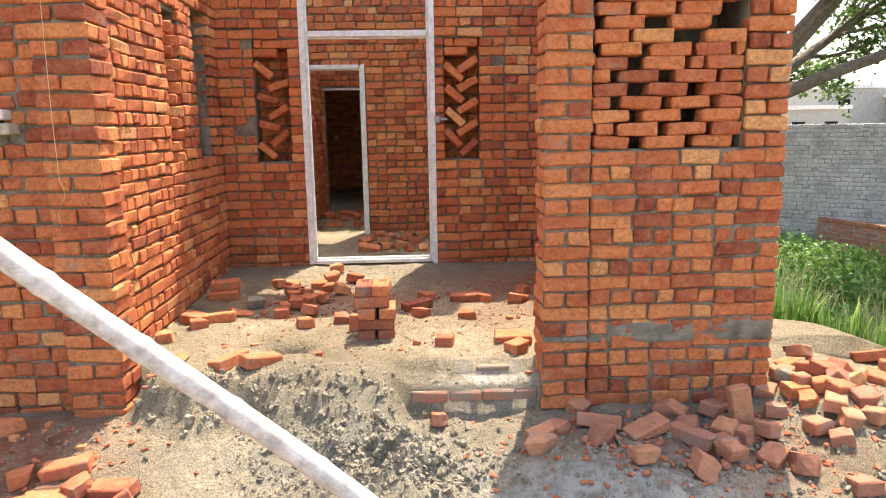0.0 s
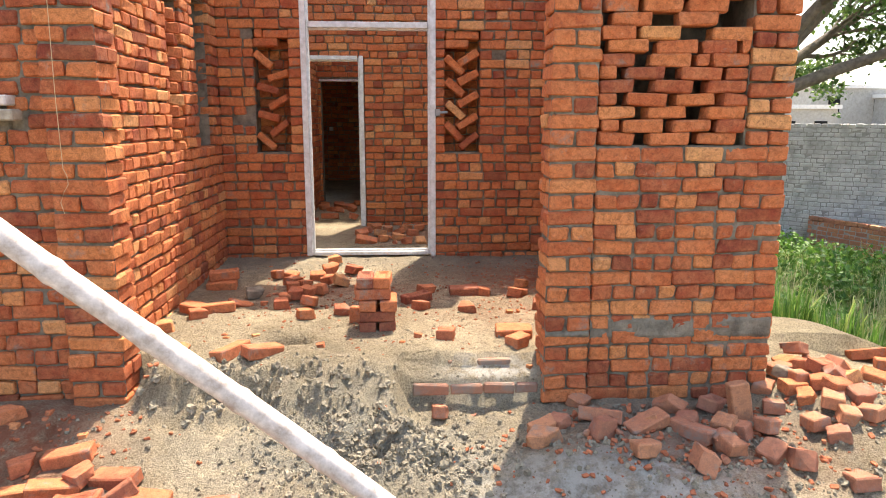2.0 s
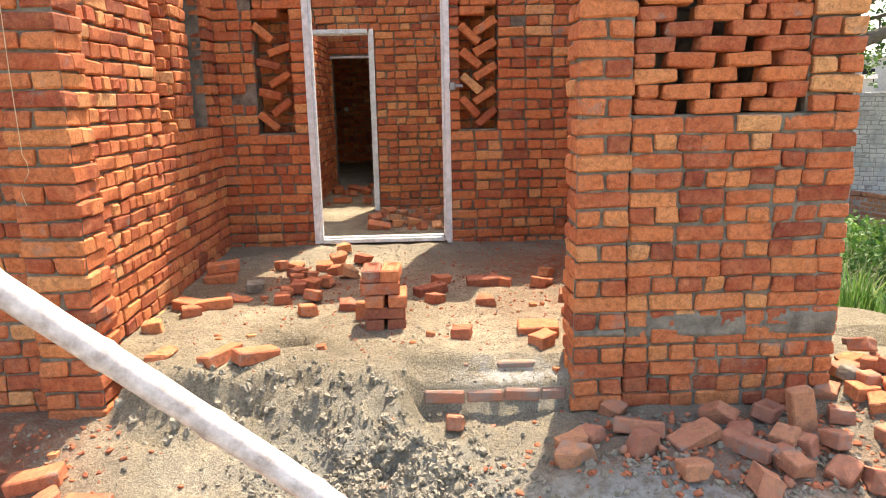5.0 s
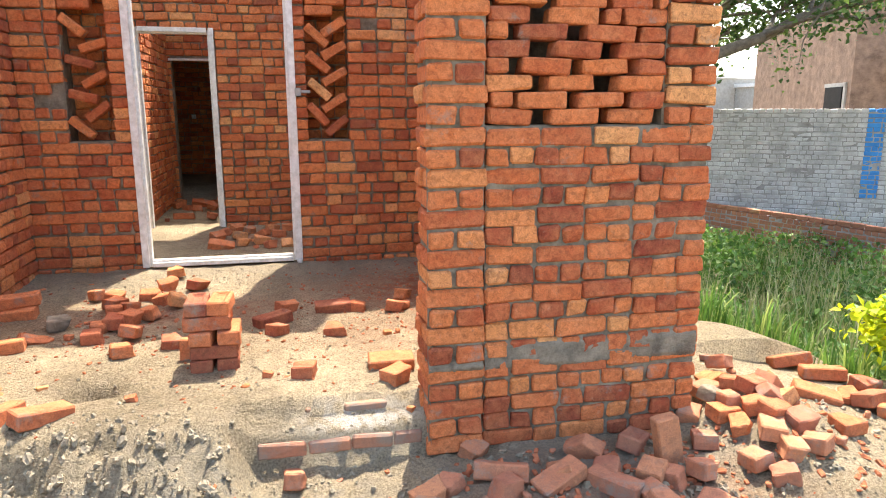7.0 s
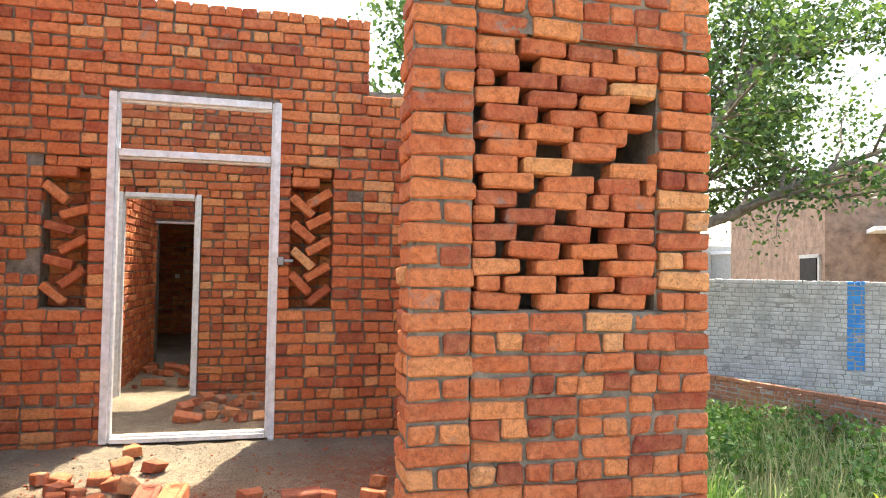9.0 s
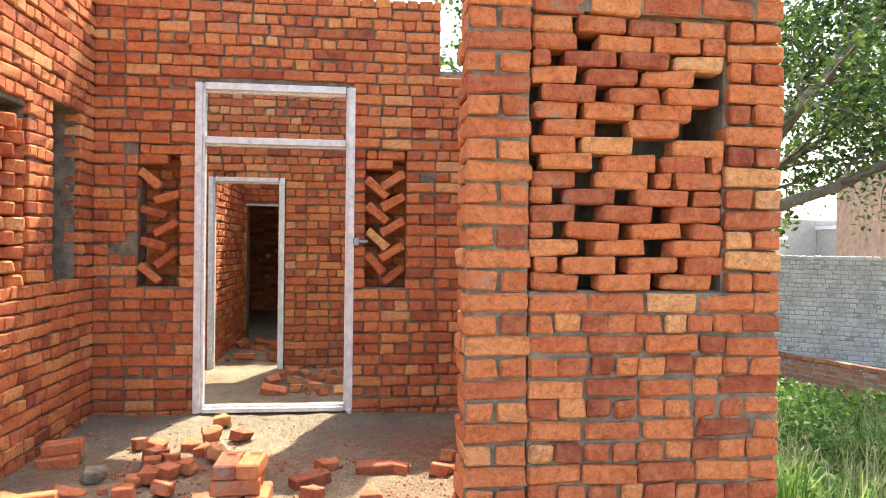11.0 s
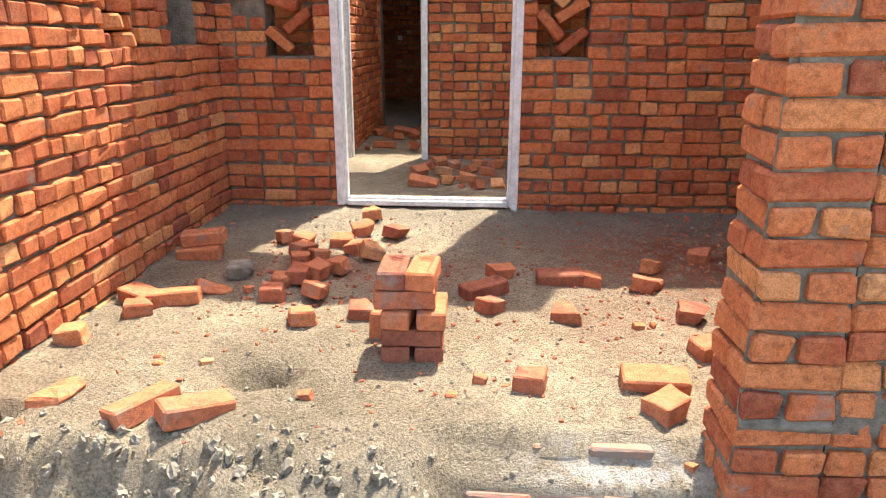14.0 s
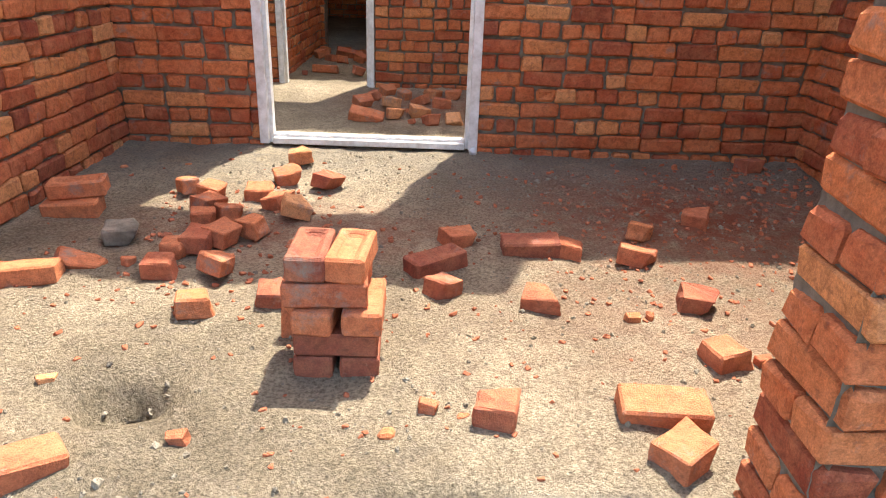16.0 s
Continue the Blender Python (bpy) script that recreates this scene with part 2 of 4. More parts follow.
# ---- ground ----
def bump01(t):
    t = min(1.0, max(0.0, t))
    return t * t * (3 - 2 * t)


def rough_at(x, y, s, o=4):
    return noise.fractal(Vector((x * s, y * s, 3.7)), 0.9, 2.1, o)


def ground_z(x, y):
    """Height of the ground: yard, mud bank, two broken steps, porch floor and rooms."""
    yard = 0.03 + 0.03 * rough_at(x, y, 1.1, 2)
    yard += 0.12 * bump01((y - 1.6) / 1.2) * bump01((1.25 - abs(x - 1.0)) / 0.7) if y < 3.4 else 0.0
    if x < -0.5 and y < 5.2:
        yard += 0.17 * bump01((y - 2.2) / 0.65) * bump01((-0.5 - x) / 0.5)
    if x > 1.8:
        sink = bump01((x - 1.85) / 0.8) * bump01((0.6 * x + 0.8 * y - 4.05) / 1.5)
        if sink > 0.5:
            return 0.2 - 0.95 * sink + 0.06 * rough_at(x, y, 0.8, 3)
        yard -= 0.95 * sink
    if x > 1.3:
        bank = 0.17 * bump01((x - 1.3) / 0.5) * bump01((3.6 - x) / 1.4) * bump01((y - 1.9) / 1.0) * bump01((5.0 - y) / 1.4)
        yard += bank + (0.12 * bump01((y - 1.6) / 1.2) * bump01((2.9 - x) / 0.8) * bump01((5.0 - y) / 1.4) if y >= 3.4 else 0)
    if y < 2.5:
        yard -= 0.09 * bump01((2.45 - y) / 0.4) * bump01((x + 0.8) / 0.4) * bump01((0.9 - x) / 0.5)
    floor = 0.362 + 0.05 * bump01((y - 3.9) / 1.3) + 0.012 * rough_at(x, y, 3.0, 4) + 0.010 * rough_at(x, y, 13.0, 4)
    inside = -1.9 < x < 1.75
    if y > 5.2:
        return floor if -4 < x < 1.55 and y < 13 else yard
    if not inside:
        return yard
    edge = 3.05 + (0.06 if x < -0.5 else 0.006) * rough_at(x, 1.0, 4.0, 4)
    if x < -0.45:
        w = 0.42 - 0.31 * bump01((-0.75 - x) / 0.3)
        f = bump01((y - (edge - 0.12 - w)) / w) * (bump01((x + 1.66) / 0.14) if y < 3.12 else 1.0)
        low = yard - 0.02 * bump01((-0.8 - x) / 0.3) * bump01((y - 2.2) / 0.4)
        h = low + (floor - low) * f
        scarp = bump01((y - 2.62) / 0.15) * bump01((3.02 - y) / 0.12) * bump01((x + 1.62) / 0.1)
        h += scarp * (0.05 * rough_at(x, y, 8, 5) - 0.05 * max(0.0, rough_at(x + 7, y, 4, 3)))
    elif x < 0.34:
        s1, s2 = edge, edge - 0.09
        if y > s1:
            h = floor
        elif y > s2:
            h = 0.318 - 0.06 * (s1 - y) / 0.09
        else:
            d = s2 - y
            top = 0.125 + 0.03 * rough_at(x, y, 5, 3)
            h = max(yard, top - 0.16 * d) if d > 0.012 else 0.25
        mixf = bump01((x + 0.45) / 0.18)
        w = 0.55
        f = bump01((y - (edge - 0.1 - w)) / w)
        h = h * mixf + (yard + (floor - yard) * f) * (1 - mixf)
    else:
        h = floor if y > 2.95 and x < 1.48 else yard
    lump = math.exp(-(((x + 0.42) / 0.36) ** 2 + ((y - 2.52) / 0.2) ** 2))
    h += lump * (0.09 + 0.11 * rough_at(x, y, 7, 5) + 0.04 * abs(rough_at(x, y, 16, 3)))
    pit = math.exp(-(((x + 0.96) / 0.09) ** 2 + ((y - 3.34) / 0.075) ** 2))
    h -= 0.16 * pit - 0.06 * pit * rough_at(x, y, 20, 3)
    cake = math.exp(-(((x - 0.35) / 0.45) ** 4 + ((y - 2.1) / 0.34) ** 4))
    h += 0.06 * cake + 0.012 * cake * rough_at(x, y, 14, 4)
    if y < 3.0:
        h += (0.02 * rough_at(x, y, 8, 5) + 0.012 * abs(rough_at(x, y, 22, 3))) * bump01((3.0 - y) / 0.12)
    return h


def lines(a, b, s, far):
    out, d = list(np.arange(a, b, s)), s
    lo, hi = a, out[-1]
    while hi < far:
        d *= 1.12
        hi += d
        lo -= d
        out = [lo] + out + [hi]
    return out


def build_ground():
    xs, ys = lines(-2.5, 2.7, 0.024, 400), lines(0.7, 5.4, 0.024, 400)
    nx = len(xs)
    V = [(x, y, ground_z(x, y)) for y in ys for x in xs]
    F = [(j * nx + i, j * nx + i + 1, (j + 1) * nx + i + 1, (j + 1) * nx + i) for j in range(len(ys) - 1) for i in range(nx - 1)]
    me = bpy.data.meshes.new("ground")
    me.from_pydata(V, [], F)
    me.shade_smooth()
    me.materials.append(M_SOIL)
    col = me.color_attributes.new("dust", "FLOAT_COLOR", "POINT")
    for i, (x, y, z) in enumerate(V):
        red = max(1.0 * math.exp(-(((x - 0.75) / 0.7) ** 2 + ((y - 4.55) / 0.5) ** 2)), 0.35 * math.exp(-(((x - 0.5) / 0.6) ** 2 + ((y - 3.8) / 0.5) ** 2)), 0.6 * math.exp(-(((x + 0.7) / 0.8) ** 2 + ((y - 4.3) / 0.25) ** 2)),
                  0.9 * math.exp(-(((x + 2.0) / 0.35) ** 2 + ((y - 2.6) / 0.5) ** 2)), 0.7 * math.exp(-(((x - 0.9) / 0.5) ** 2 + ((y - 2.45) / 0.3) ** 2)),
                  0.7 * math.exp(-(((x + 0.3) / 0.5) ** 2 + ((y - 6.4) / 0.5) ** 2)))
        grey = max(math.exp(-(((x + 0.5) / 0.75) ** 2 + ((y - 2.55) / 0.28) ** 2)), math.exp(-(((x - 0.3) / 0.5) ** 4 + ((y - 2.1) / 0.36) ** 4)),
                   0.4 * math.exp(-((y - 5.1) / 0.3) ** 2) if -1.8 < x < 1.5 else 0, 0.8 * math.exp(-(((x - 0.9) / 0.7) ** 2 + ((y - 2.7) / 0.2) ** 2)))
        white = max(math.exp(-(((x - 0.12) / 0.22) ** 2 + ((y - 3.0) / 0.05) ** 2)), 0.75 * math.exp(-(((x - 0.5) / 0.6) ** 4 + ((y - 2.05) / 0.38) ** 4)))
        col.data[i].color = (min(1, red), 0.85 * min(1, grey), 0.6 * white, 1)
    return tagged(new("ground", me), "trampled sandy mud and cement ground", "ground", kind="structure")


build_ground()

# ---- masonry ----
PLINTH = -0.1
# wall with the main door
DOOR = (-1.10, -0.08, 0.3, 2.615)
JAL_L, JAL_R = (-1.478, -1.21, 1.262, 2.20), (0.005, 0.288, 1.262, 2.20)
TOP = (0.51, 1.62, 2.735, 9)
N_HOLES = [DOOR, JAL_L, JAL_R, TOP]
north = core("wall_north", "red brick wall with a white door frame", [(a, b, 5.328, 5.50, c, d) for a, b, c, d in slabs(-1.9, 1.62, PLINTH, 3.22, N_HOLES)] + [(JAL_L[0] - 0.03, JAL_L[1] + 0.03, 5.52, 5.60, JAL_L[2] - 0.03, JAL_L[3] + 0.03), (JAL_R[0] - 0.03, JAL_R[1] + 0.03, 5.52, 5.60, JAL_R[2] - 0.03, JAL_R[3] + 0.03)])
BN = [(0.40, 0.47, 2.0, 2.06), (-1.57, -1.5, 1.5, 1.59), (-1.56, -1.5, 2.15, 2.22)]
lay(north, facing(-1.75, 1.5, 0.33, 3.22, face_south(5.305), N_HOLES, 1, gaps=BN), 300, (-0.3, 5.3, 1.2))
# porch wall on the west side
W_NICHE, W_JAL = (4.72, 5.08, 1.31, 2.34), (4.15, 4.43, 1.31, 2.25)
W_HOLES = [W_NICHE, W_JAL]
west = core("wall_west", "red brick porch wall with a niche", [(-1.95, -1.777, a, b, c, d) for a, b, c, d in slabs(3.1, 5.5, PLINTH, 3.3, W_HOLES)] + [(-1.99, -1.95, 3.1, 5.5, PLINTH, 3.3)])
lay(west, facing(3.1, 5.3, 0.2, 3.3, face_east(-1.757), W_HOLES, 2, gaps=[(3.66, 3.74, 1.6, 1.68), (3.62, 3.7, 2.07, 2.16), (3.95, 4.02, 0.76, 0.82)]), 300, (-1.75, 3.6, 1.0))
items = []
rnd = random.Random(12)
for i in range(12):
    z = 1.345 + i * 0.0735
    for j in range(2):
        y = 4.22 + 0.14 * j + (0.05 if i % 2 else 0)
        items.append((0.104, 0.104, BRICK_H, Matrix.Translation((-1.83 + 0.03 * ((i + j) % 2), y, z)) @ Euler((0, 0, rnd.uniform(0.5, 0.9))).to_matrix().to_4x4()))
lay(west, items)
# pilaster and wall beside it, facing the yard
pil = core("wall_pilaster", "red brick pilaster at the porch corner", [(-1.885, -1.675, 2.952, 3.12, PLINTH, 3.3)])


def pier(x0, x1, y0, y1, z0, z1, seed, first=0, broken=()):
    """Solid brick pier: courses of stretchers and headers turn about."""
    rnd = random.Random(seed)
    items = []
    for k in range(math.ceil(z0 / COURSE), math.floor(z1 / COURSE)):
        z = (k + 0.5) * COURSE
        w, d = x1 - x0, y1 - y0
        odd = (k + first) % 2
        for j in range(2):
            e = rnd.gauss(0, 0.003)
            rot = Euler((rnd.gauss(0, 0.01), rnd.gauss(0, 0.014), rnd.gauss(0, 0.018))).to_matrix().to_4x4()
            if odd:
                a = w * rnd.uniform(0.46, 0.54) if j == 0 else None
                if j == 0:
                    cut = a
                lx = (cut if j == 0 else w - cut) - 0.012
                cx = x0 + (cut / 2 if j == 0 else (w + cut) / 2)
                items.append((quant(lx), quant(d), BRICK_H, Matrix.Translation((cx, (y0 + y1) / 2 + e, z)) @ rot))
            else:
                ly = d / 2 - 0.008
                items.append((quant(w + 0.004), quant(ly), BRICK_H, Matrix.Translation(((x0 + x1) / 2 + e, y0 + d * (0.25 + 0.5 * j), z)) @ rot))
    return items


lay(pil, pier(-1.905, -1.65, 2.92, 3.135, 0.0, 3.3, 3))
yard_hole = (-3.6, -2.15, 1.99, 3.0)
swest = core("wall_yard", "red brick yard wall with a window opening", [(a, b, 3.003, 3.17, c, d) for a, b, c, d in slabs(-6.0, -1.9, PLINTH, 3.3, [yard_hole])])
lay(swest, facing(-3.4, -1.905, 0.0, 3.3, face_south(2.985), [yard_hole], 4, gaps=[(-2.4, -2.08, 1.5, 1.59), (-2.02, -1.93, 2.16, 2.24)]), 300, (-2, 3, 1))
# porch pier and lattice panel
X0, X1, X2 = 0.335, 0.555, 1.468
pier_core = core("wall_pier", "red brick porch pier with thick mortar", [(X0 + 0.026, X1 - 0.01, 2.916, 3.09, PLINTH, 3.3)])
lay(pier_core, pier(X0, X1, 2.887, 3.105, 0.05, 3.3, 6))
LAT = (X1, 1.262, 1.40, 2.345)
panel = core("wall_panel", "red brick porch panel with an open lattice", [(a, b, 2.938, 3.24, c, d) for a, b, c, d in slabs(X1 - 0.01, X2 - 0.015, PLINTH, 3.3, [LAT])] + [(X1 - 0.01, LAT[1] + 0.02, 3.242, 3.28, LAT[2] - 0.02, LAT[3] + 0.02), (X1 - 0.03, X1 - 0.012, 3.095, 3.28, LAT[2] - 0.02, LAT[3] + 0.02)])
lay(panel, facing(X1 + 0.006, X2, 0.1, 3.3, face_south(2.915, 0.108), [(LAT[0], X2 + 0.1, LAT[2], LAT[3])], 8, depth=0.108), 300, (1, 2.9, 1.2))
# courses of the lattice from its top down: where each brick begins, in hundredths of the opening's width
LATTICE = ("-6 23 49 76, -4 34 62 88, -17 17 45 72, -5 27 56, 5 39 68, -4 26 55, 6 49, -4 25 73, "
           "5 37 67 92, -4 33 63 73, -16 16 53 84, -5 35 71, -16 18 51 82, -3 32 71, 2 16 49 79, -2 34 67").split(", ")
items = []
for i, course in enumerate(LATTICE):
    z = 2.345 - (i + 0.5) * 0.059
    starts = [int(v) for v in course.split()]
    for a, b in zip(starts, starts[1:] + [101]):
        lo, hi = (X1 + 0.003 + (LAT[1] - X1 - 0.004) * v / 100 for v in (max(a, 0), min(a + 28, b - 1)))
        turn = Euler((rnd.gauss(0, 0.012), rnd.gauss(0, 0.018), rnd.gauss(0, 0.05))).to_matrix().to_4x4()
        items.append((quant(hi - lo - 0.012), 0.094, 0.0565, Matrix.Translation(((lo + hi) / 2, 2.956 + rnd.uniform(-0.008, 0.010), z)) @ turn))
lay(panel, items)
lay(panel, pier(LAT[1] + 0.004, X2 + 0.004, 2.9, 3.108, 1.39, 2.36, 16))
# east side of the porch
east = core("wall_east", "red brick wall on the far side of the porch", [(1.508, 1.60, 3.3, 5.308, PLINTH, 2.735)])
lay(east, facing(3.3, 5.3, 0.3, 2.735, face_west(1.49), [], 9), 300, (1.5, 4.6, 0.9))
# rooms behind the door
IN = (-1.40, -0.715, 0.2, 2.16)
inner = core("wall_inner", "red brick room wall with a narrow door frame", [(a, b, 7.018, 7.2, c, d) for a, b, c, d in slabs(-3.2, 1.7, PLINTH, 3.2, [IN])])
lay(inner, facing(-2.0, 0.6, 0.35, 3.2, face_south(7.0), [IN], 10), 200, (-0.5, 7, 1.4))
room_w = core("wall_room_west", "red brick side wall of the room", [(-3.2, -3.0, 5.5, 7.0, PLINTH, 3.2), (-1.66, -1.425, 7.2, 8.95, PLINTH, 3.1)])
lay(room_w, facing(7.2, 8.95, 0.35, 3.1, face_east(-1.425), [], 11), 200, (-1.4, 7.5, 1.3))
core("wall_room_east", "red brick side wall of the room", [(1.5, 1.7, 5.5, 7.0, PLINTH, 2.7), (0.4, 0.6, 7.2, 12.7, PLINTH, 3.1)], M_BRICKI)
FAR = (-1.38, -0.6, 0.2, 2.03)
far = core("wall_far", "red brick wall with a dark doorway", [(a, b, 8.95, 9.15, c, d) for a, b, c, d in slabs(-1.66, 0.6, PLINTH, 3.1, [FAR])])
lay(far, facing(-1.425, 0.3, 0.35, 3.1, face_south(8.95), [FAR], 12), 120, (-1, 9, 1.3))
back = core("wall_back", "red brick wall of the dark back room", [(-2.4, 0.6, 12.6, 12.8, PLINTH, 3.1), (-2.4, -2.2, 9.15, 12.6, PLINTH, 3.1)])
lay(back, facing(-2.2, 0.4, 0.35, 2.4, face_south(12.6), [], 13), 150, (-1.4, 12.6, 1.2))
core("ceiling", "bare concrete roof slab of the back room", [(-2.5, 0.7, 8.55, 12.9, 3.1, 3.22)], M_CONC)

mortar_sheet(north, lambda u, z, o: (u, 5.305 - o, z), -1.74, 1.48, 0.33, 3.2, N_HOLES, [(-1.75, -1.5, 0.3, 3.2, 0.003), (0.3, 0.55, 1.2, 1.5, 0.006), (0.0, 0.5, 1.0, 1.2, 0.004)])
mortar_sheet(west, lambda u, z, o: (-1.757 + o, u, z), 3.13, 5.29, 0.2, 3.25, W_HOLES, [(4.4, 5.2, 1.3, 2.4, 0.004)])
mortar_sheet(pil, lambda u, z, o: (u, 2.929 - o, z), -1.90, -1.655, 0.0, 3.25, (), [], 0.012)
mortar_sheet(swest, lambda u, z, o: (u, 2.985 - o, z), -3.3, -1.905, 0.0, 3.25, [yard_hole, (-2.4, -2.08, 1.48, 1.61)], [(-2.1, -1.9, 0.3, 2.0, 0.005)])
mortar_sheet(panel, lambda u, z, o: (u, 2.915 - o, z), X1 + 0.005, X2 - 0.01, 0.12, 3.2, [(LAT[0], X2, LAT[2], LAT[3])], [(0.5, 1.5, 0.46, 0.58, 0.016), (0.5, 1.5, 1.31, 1.40, 0.007), (0.5, 1.5, 2.345, 2.42, 0.009)], 0.012, -0.002)
mortar_sheet(pier_core, lambda u, z, o: (u, 2.8955 - o, z), X0 + 0.004, X1 - 0.004, 0.1, 3.2, (), [(0.3, 0.6, 0.475, 0.53, 0.019)], 0.012, -0.008)
mortar_sheet(pier_core, lambda u, z, o: (X0 + 0.009 - o, u, z), 2.892, 3.10, 0.1, 3.2, (), [(2.88, 3.1, 0.1, 0.62, 0.006)], 0.012, -0.008)
mortar_sheet(east, lambda u, z, o: (1.49 - o, u, z), 3.3, 5.29, 0.3, 2.73)
mortar_sheet(inner, lambda u, z, o: (u, 7.0 - o, z), -1.95, 0.55, 0.35, 3.2, [IN], [], 0.022)
lay(north, facing(JAL_L[0], JAL_L[1], JAL_L[2], JAL_L[3], face_south(5.515, 0.02), (), 41, depth=0.02) + facing(JAL_R[0], JAL_R[1], JAL_R[2], JAL_R[3], face_south(5.515, 0.02), (), 42, depth=0.02))

# ---- bare stone and plant materials ----
M_BAMBOO = plain("whitewashed bamboo", (0.36, 0.28, 0.23), (0.74, 0.64, 0.58), 16, 0.8, 0.004, 30)
M_WOOD = plain("weathered grey plank", (0.26, 0.21, 0.16), (0.45, 0.38, 0.29), 20, 0.9, 0.004, 50)
M_STRING = plain("pale jute string", (0.5, 0.36, 0.2), (0.6, 0.45, 0.28), 30)
M_STEEL = plain("dull grey steel", (0.22, 0.22, 0.22), (0.34, 0.33, 0.32), 20, 0.5, 0.001, 60, 0.6)
M_BARK = plain("grey brown bark", (0.10, 0.08, 0.06), (0.22, 0.18, 0.14), 12, 0.95, 0.02, 25)
M_WASH = plain("worn whitewashed brick", (0.33, 0.32, 0.31), (0.62, 0.615, 0.60), 3.5, 0.9, 0.006, 40)
M_BLUE = plain("blue painted brick", (0.03, 0.20, 0.52), (0.05, 0.30, 0.68), 5, 0.7, 0.004, 40)
M_JOINT = plain("pale recessed joint", (0.22, 0.21, 0.20), (0.40, 0.385, 0.365), 6)
M_CLOTH = plain("pale tarpaulin", (0.55, 0.54, 0.52), (0.72, 0.71, 0.68), 5)
# near-black colour that paints the shade inside house windows and the doorway
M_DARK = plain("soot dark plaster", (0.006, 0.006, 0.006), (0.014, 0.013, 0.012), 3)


def leaf_mat(name, c1, c2, c3, glow=0.5):
    m, n, l, b = mat(name, 0.55, 0, 0.4)
    rnd = n.new("ShaderNodeNewGeometry").outputs["Random Per Island"]
    c = ramp(n, l, rnd, [(0.0, c1), (0.6, c2), (1.0, c3)])
    l.new(c, b.inputs["Base Color"])
    t = n.new("ShaderNodeBsdfTranslucent")
    l.new(c, t.inputs["Color"])
    x = n.new("ShaderNodeMixShader")
    x.inputs[0].default_value = glow
    l.new(b.outputs[0], x.inputs[1])
    l.new(t.outputs[0], x.inputs[2])
    l.new(x.outputs[0], n["Material Output"].inputs["Surface"])
    return m


M_LEAF = leaf_mat("tree leaf", (0.035, 0.075, 0.02), (0.065, 0.13, 0.03), (0.17, 0.27, 0.05), 0.35)
M_LIME = leaf_mat("yellow green leaf", (0.24, 0.36, 0.02), (0.48, 0.55, 0.02), (0.66, 0.64, 0.03))
M_GRASS = leaf_mat("field grass", (0.06, 0.14, 0.025), (0.12, 0.24, 0.04), (0.30, 0.36, 0.10), 0.4)
M_SEED = leaf_mat("pale seed weed", (0.25, 0.27, 0.10), (0.34, 0.36, 0.16), (0.42, 0.40, 0.22))

# ---- white door frames ----


def bar(x0, x1, y0, y1, z0, z1, rebate):
    bm = bmesh.new()
    box(bm, x0, x1, y0, y1, z0, z1, 0.003)
    rx, rz = rebate
    if rx:
        a, b = (x1 - 0.001, x1 + 0.016) if rx > 0 else (x0 - 0.016, x0 + 0.001)
        box(bm, a, b, y0 + 0.03, y1 - 0.01, z0, z1, 0.002)
    if rz:
        a, b = (z1 - 0.001, z1 + 0.014) if rz > 0 else (z0 - 0.014, z0 + 0.001)
        box(bm, x0, x1, y0 + 0.03, y1 - 0.01, a, b, 0.002)
    return bm


def door_frame(name, x0, x1, y, z0, z1, transom, w, label, sill=True):
    root = tagged(new(name), label, "door frame", kind="structure")
    part("post", bar(x0, x0 + w, y, y + 0.09, z0, z1, (1, 0)), M_WHITE, root)
    part("post", bar(x1 - w, x1, y, y + 0.09, z0, z1, (-1, 0)), M_WHITE, root)
    part("head", bar(x0 + w + 0.018, x1 - w - 0.018, y, y + 0.09, z1 - w, z1, (0, -1)), M_WHITE, root)
    if transom:
        part("transom", bar(x0 + w + 0.018, x1 - w - 0.018, y + 0.001, y + 0.089, transom - w / 2, transom + w / 2, (0, -1)), M_WHITE, root)
    if sill:
        part("sill", bar(x0 + w + 0.018, x1 - w - 0.018, y + 0.002, y + 0.088, z0, z0 + 0.03, (0, 1)), M_WHITE, root)
    return root


main_frame = door_frame("door_1", -1.112, -0.065, 5.283, 0.425, 2.615, 2.235, 0.045, "white painted steel door frame with a fanlight, standing empty")
bm = bmesh.new()
box(bm, -0.072, -0.03, 5.262, 5.283, 1.545, 1.60, 0.004)
box(bm, -0.06, 0.03, 5.27, 5.29, 1.565, 1.585, 0.003)
part("latch", bm, M_STEEL, main_frame, "grey steel latch")
door_frame("door_2", -1.395, -0.72, 6.975, 0.40, 2.155, 0, 0.04, "narrow white steel door frame in the room wall", False)
bm = bmesh.new()
box(bm, -1.40, -0.58, 8.92, 8.99, 2.005, 2.03, 0.003)
tagged(part("door_lintel", bm, M_WHITE), "thin white lintel bar over the dark doorway", "lintel", kind="thing")

# ---- herringbone bricks in the two openings beside the door ----
jal = []
for x, z, a in ((0.082, 0.68, 42), (0.085, 0.505, 40), (0.088, 0.33, 40), (0.075, 0.165, 46), (0.19, 0.735, -33), (0.192, 0.585, -28), (0.192, 0.415, -30), (0.185, 0.24, -30), (0.20, 0.085, -38)):
    jal.append((0.18, 0.09, 0.058, Matrix.Translation((0.005 + x, 5.352, 1.262 + z)) @ Euler((0, radians(a), 0)).to_matrix().to_4x4()))
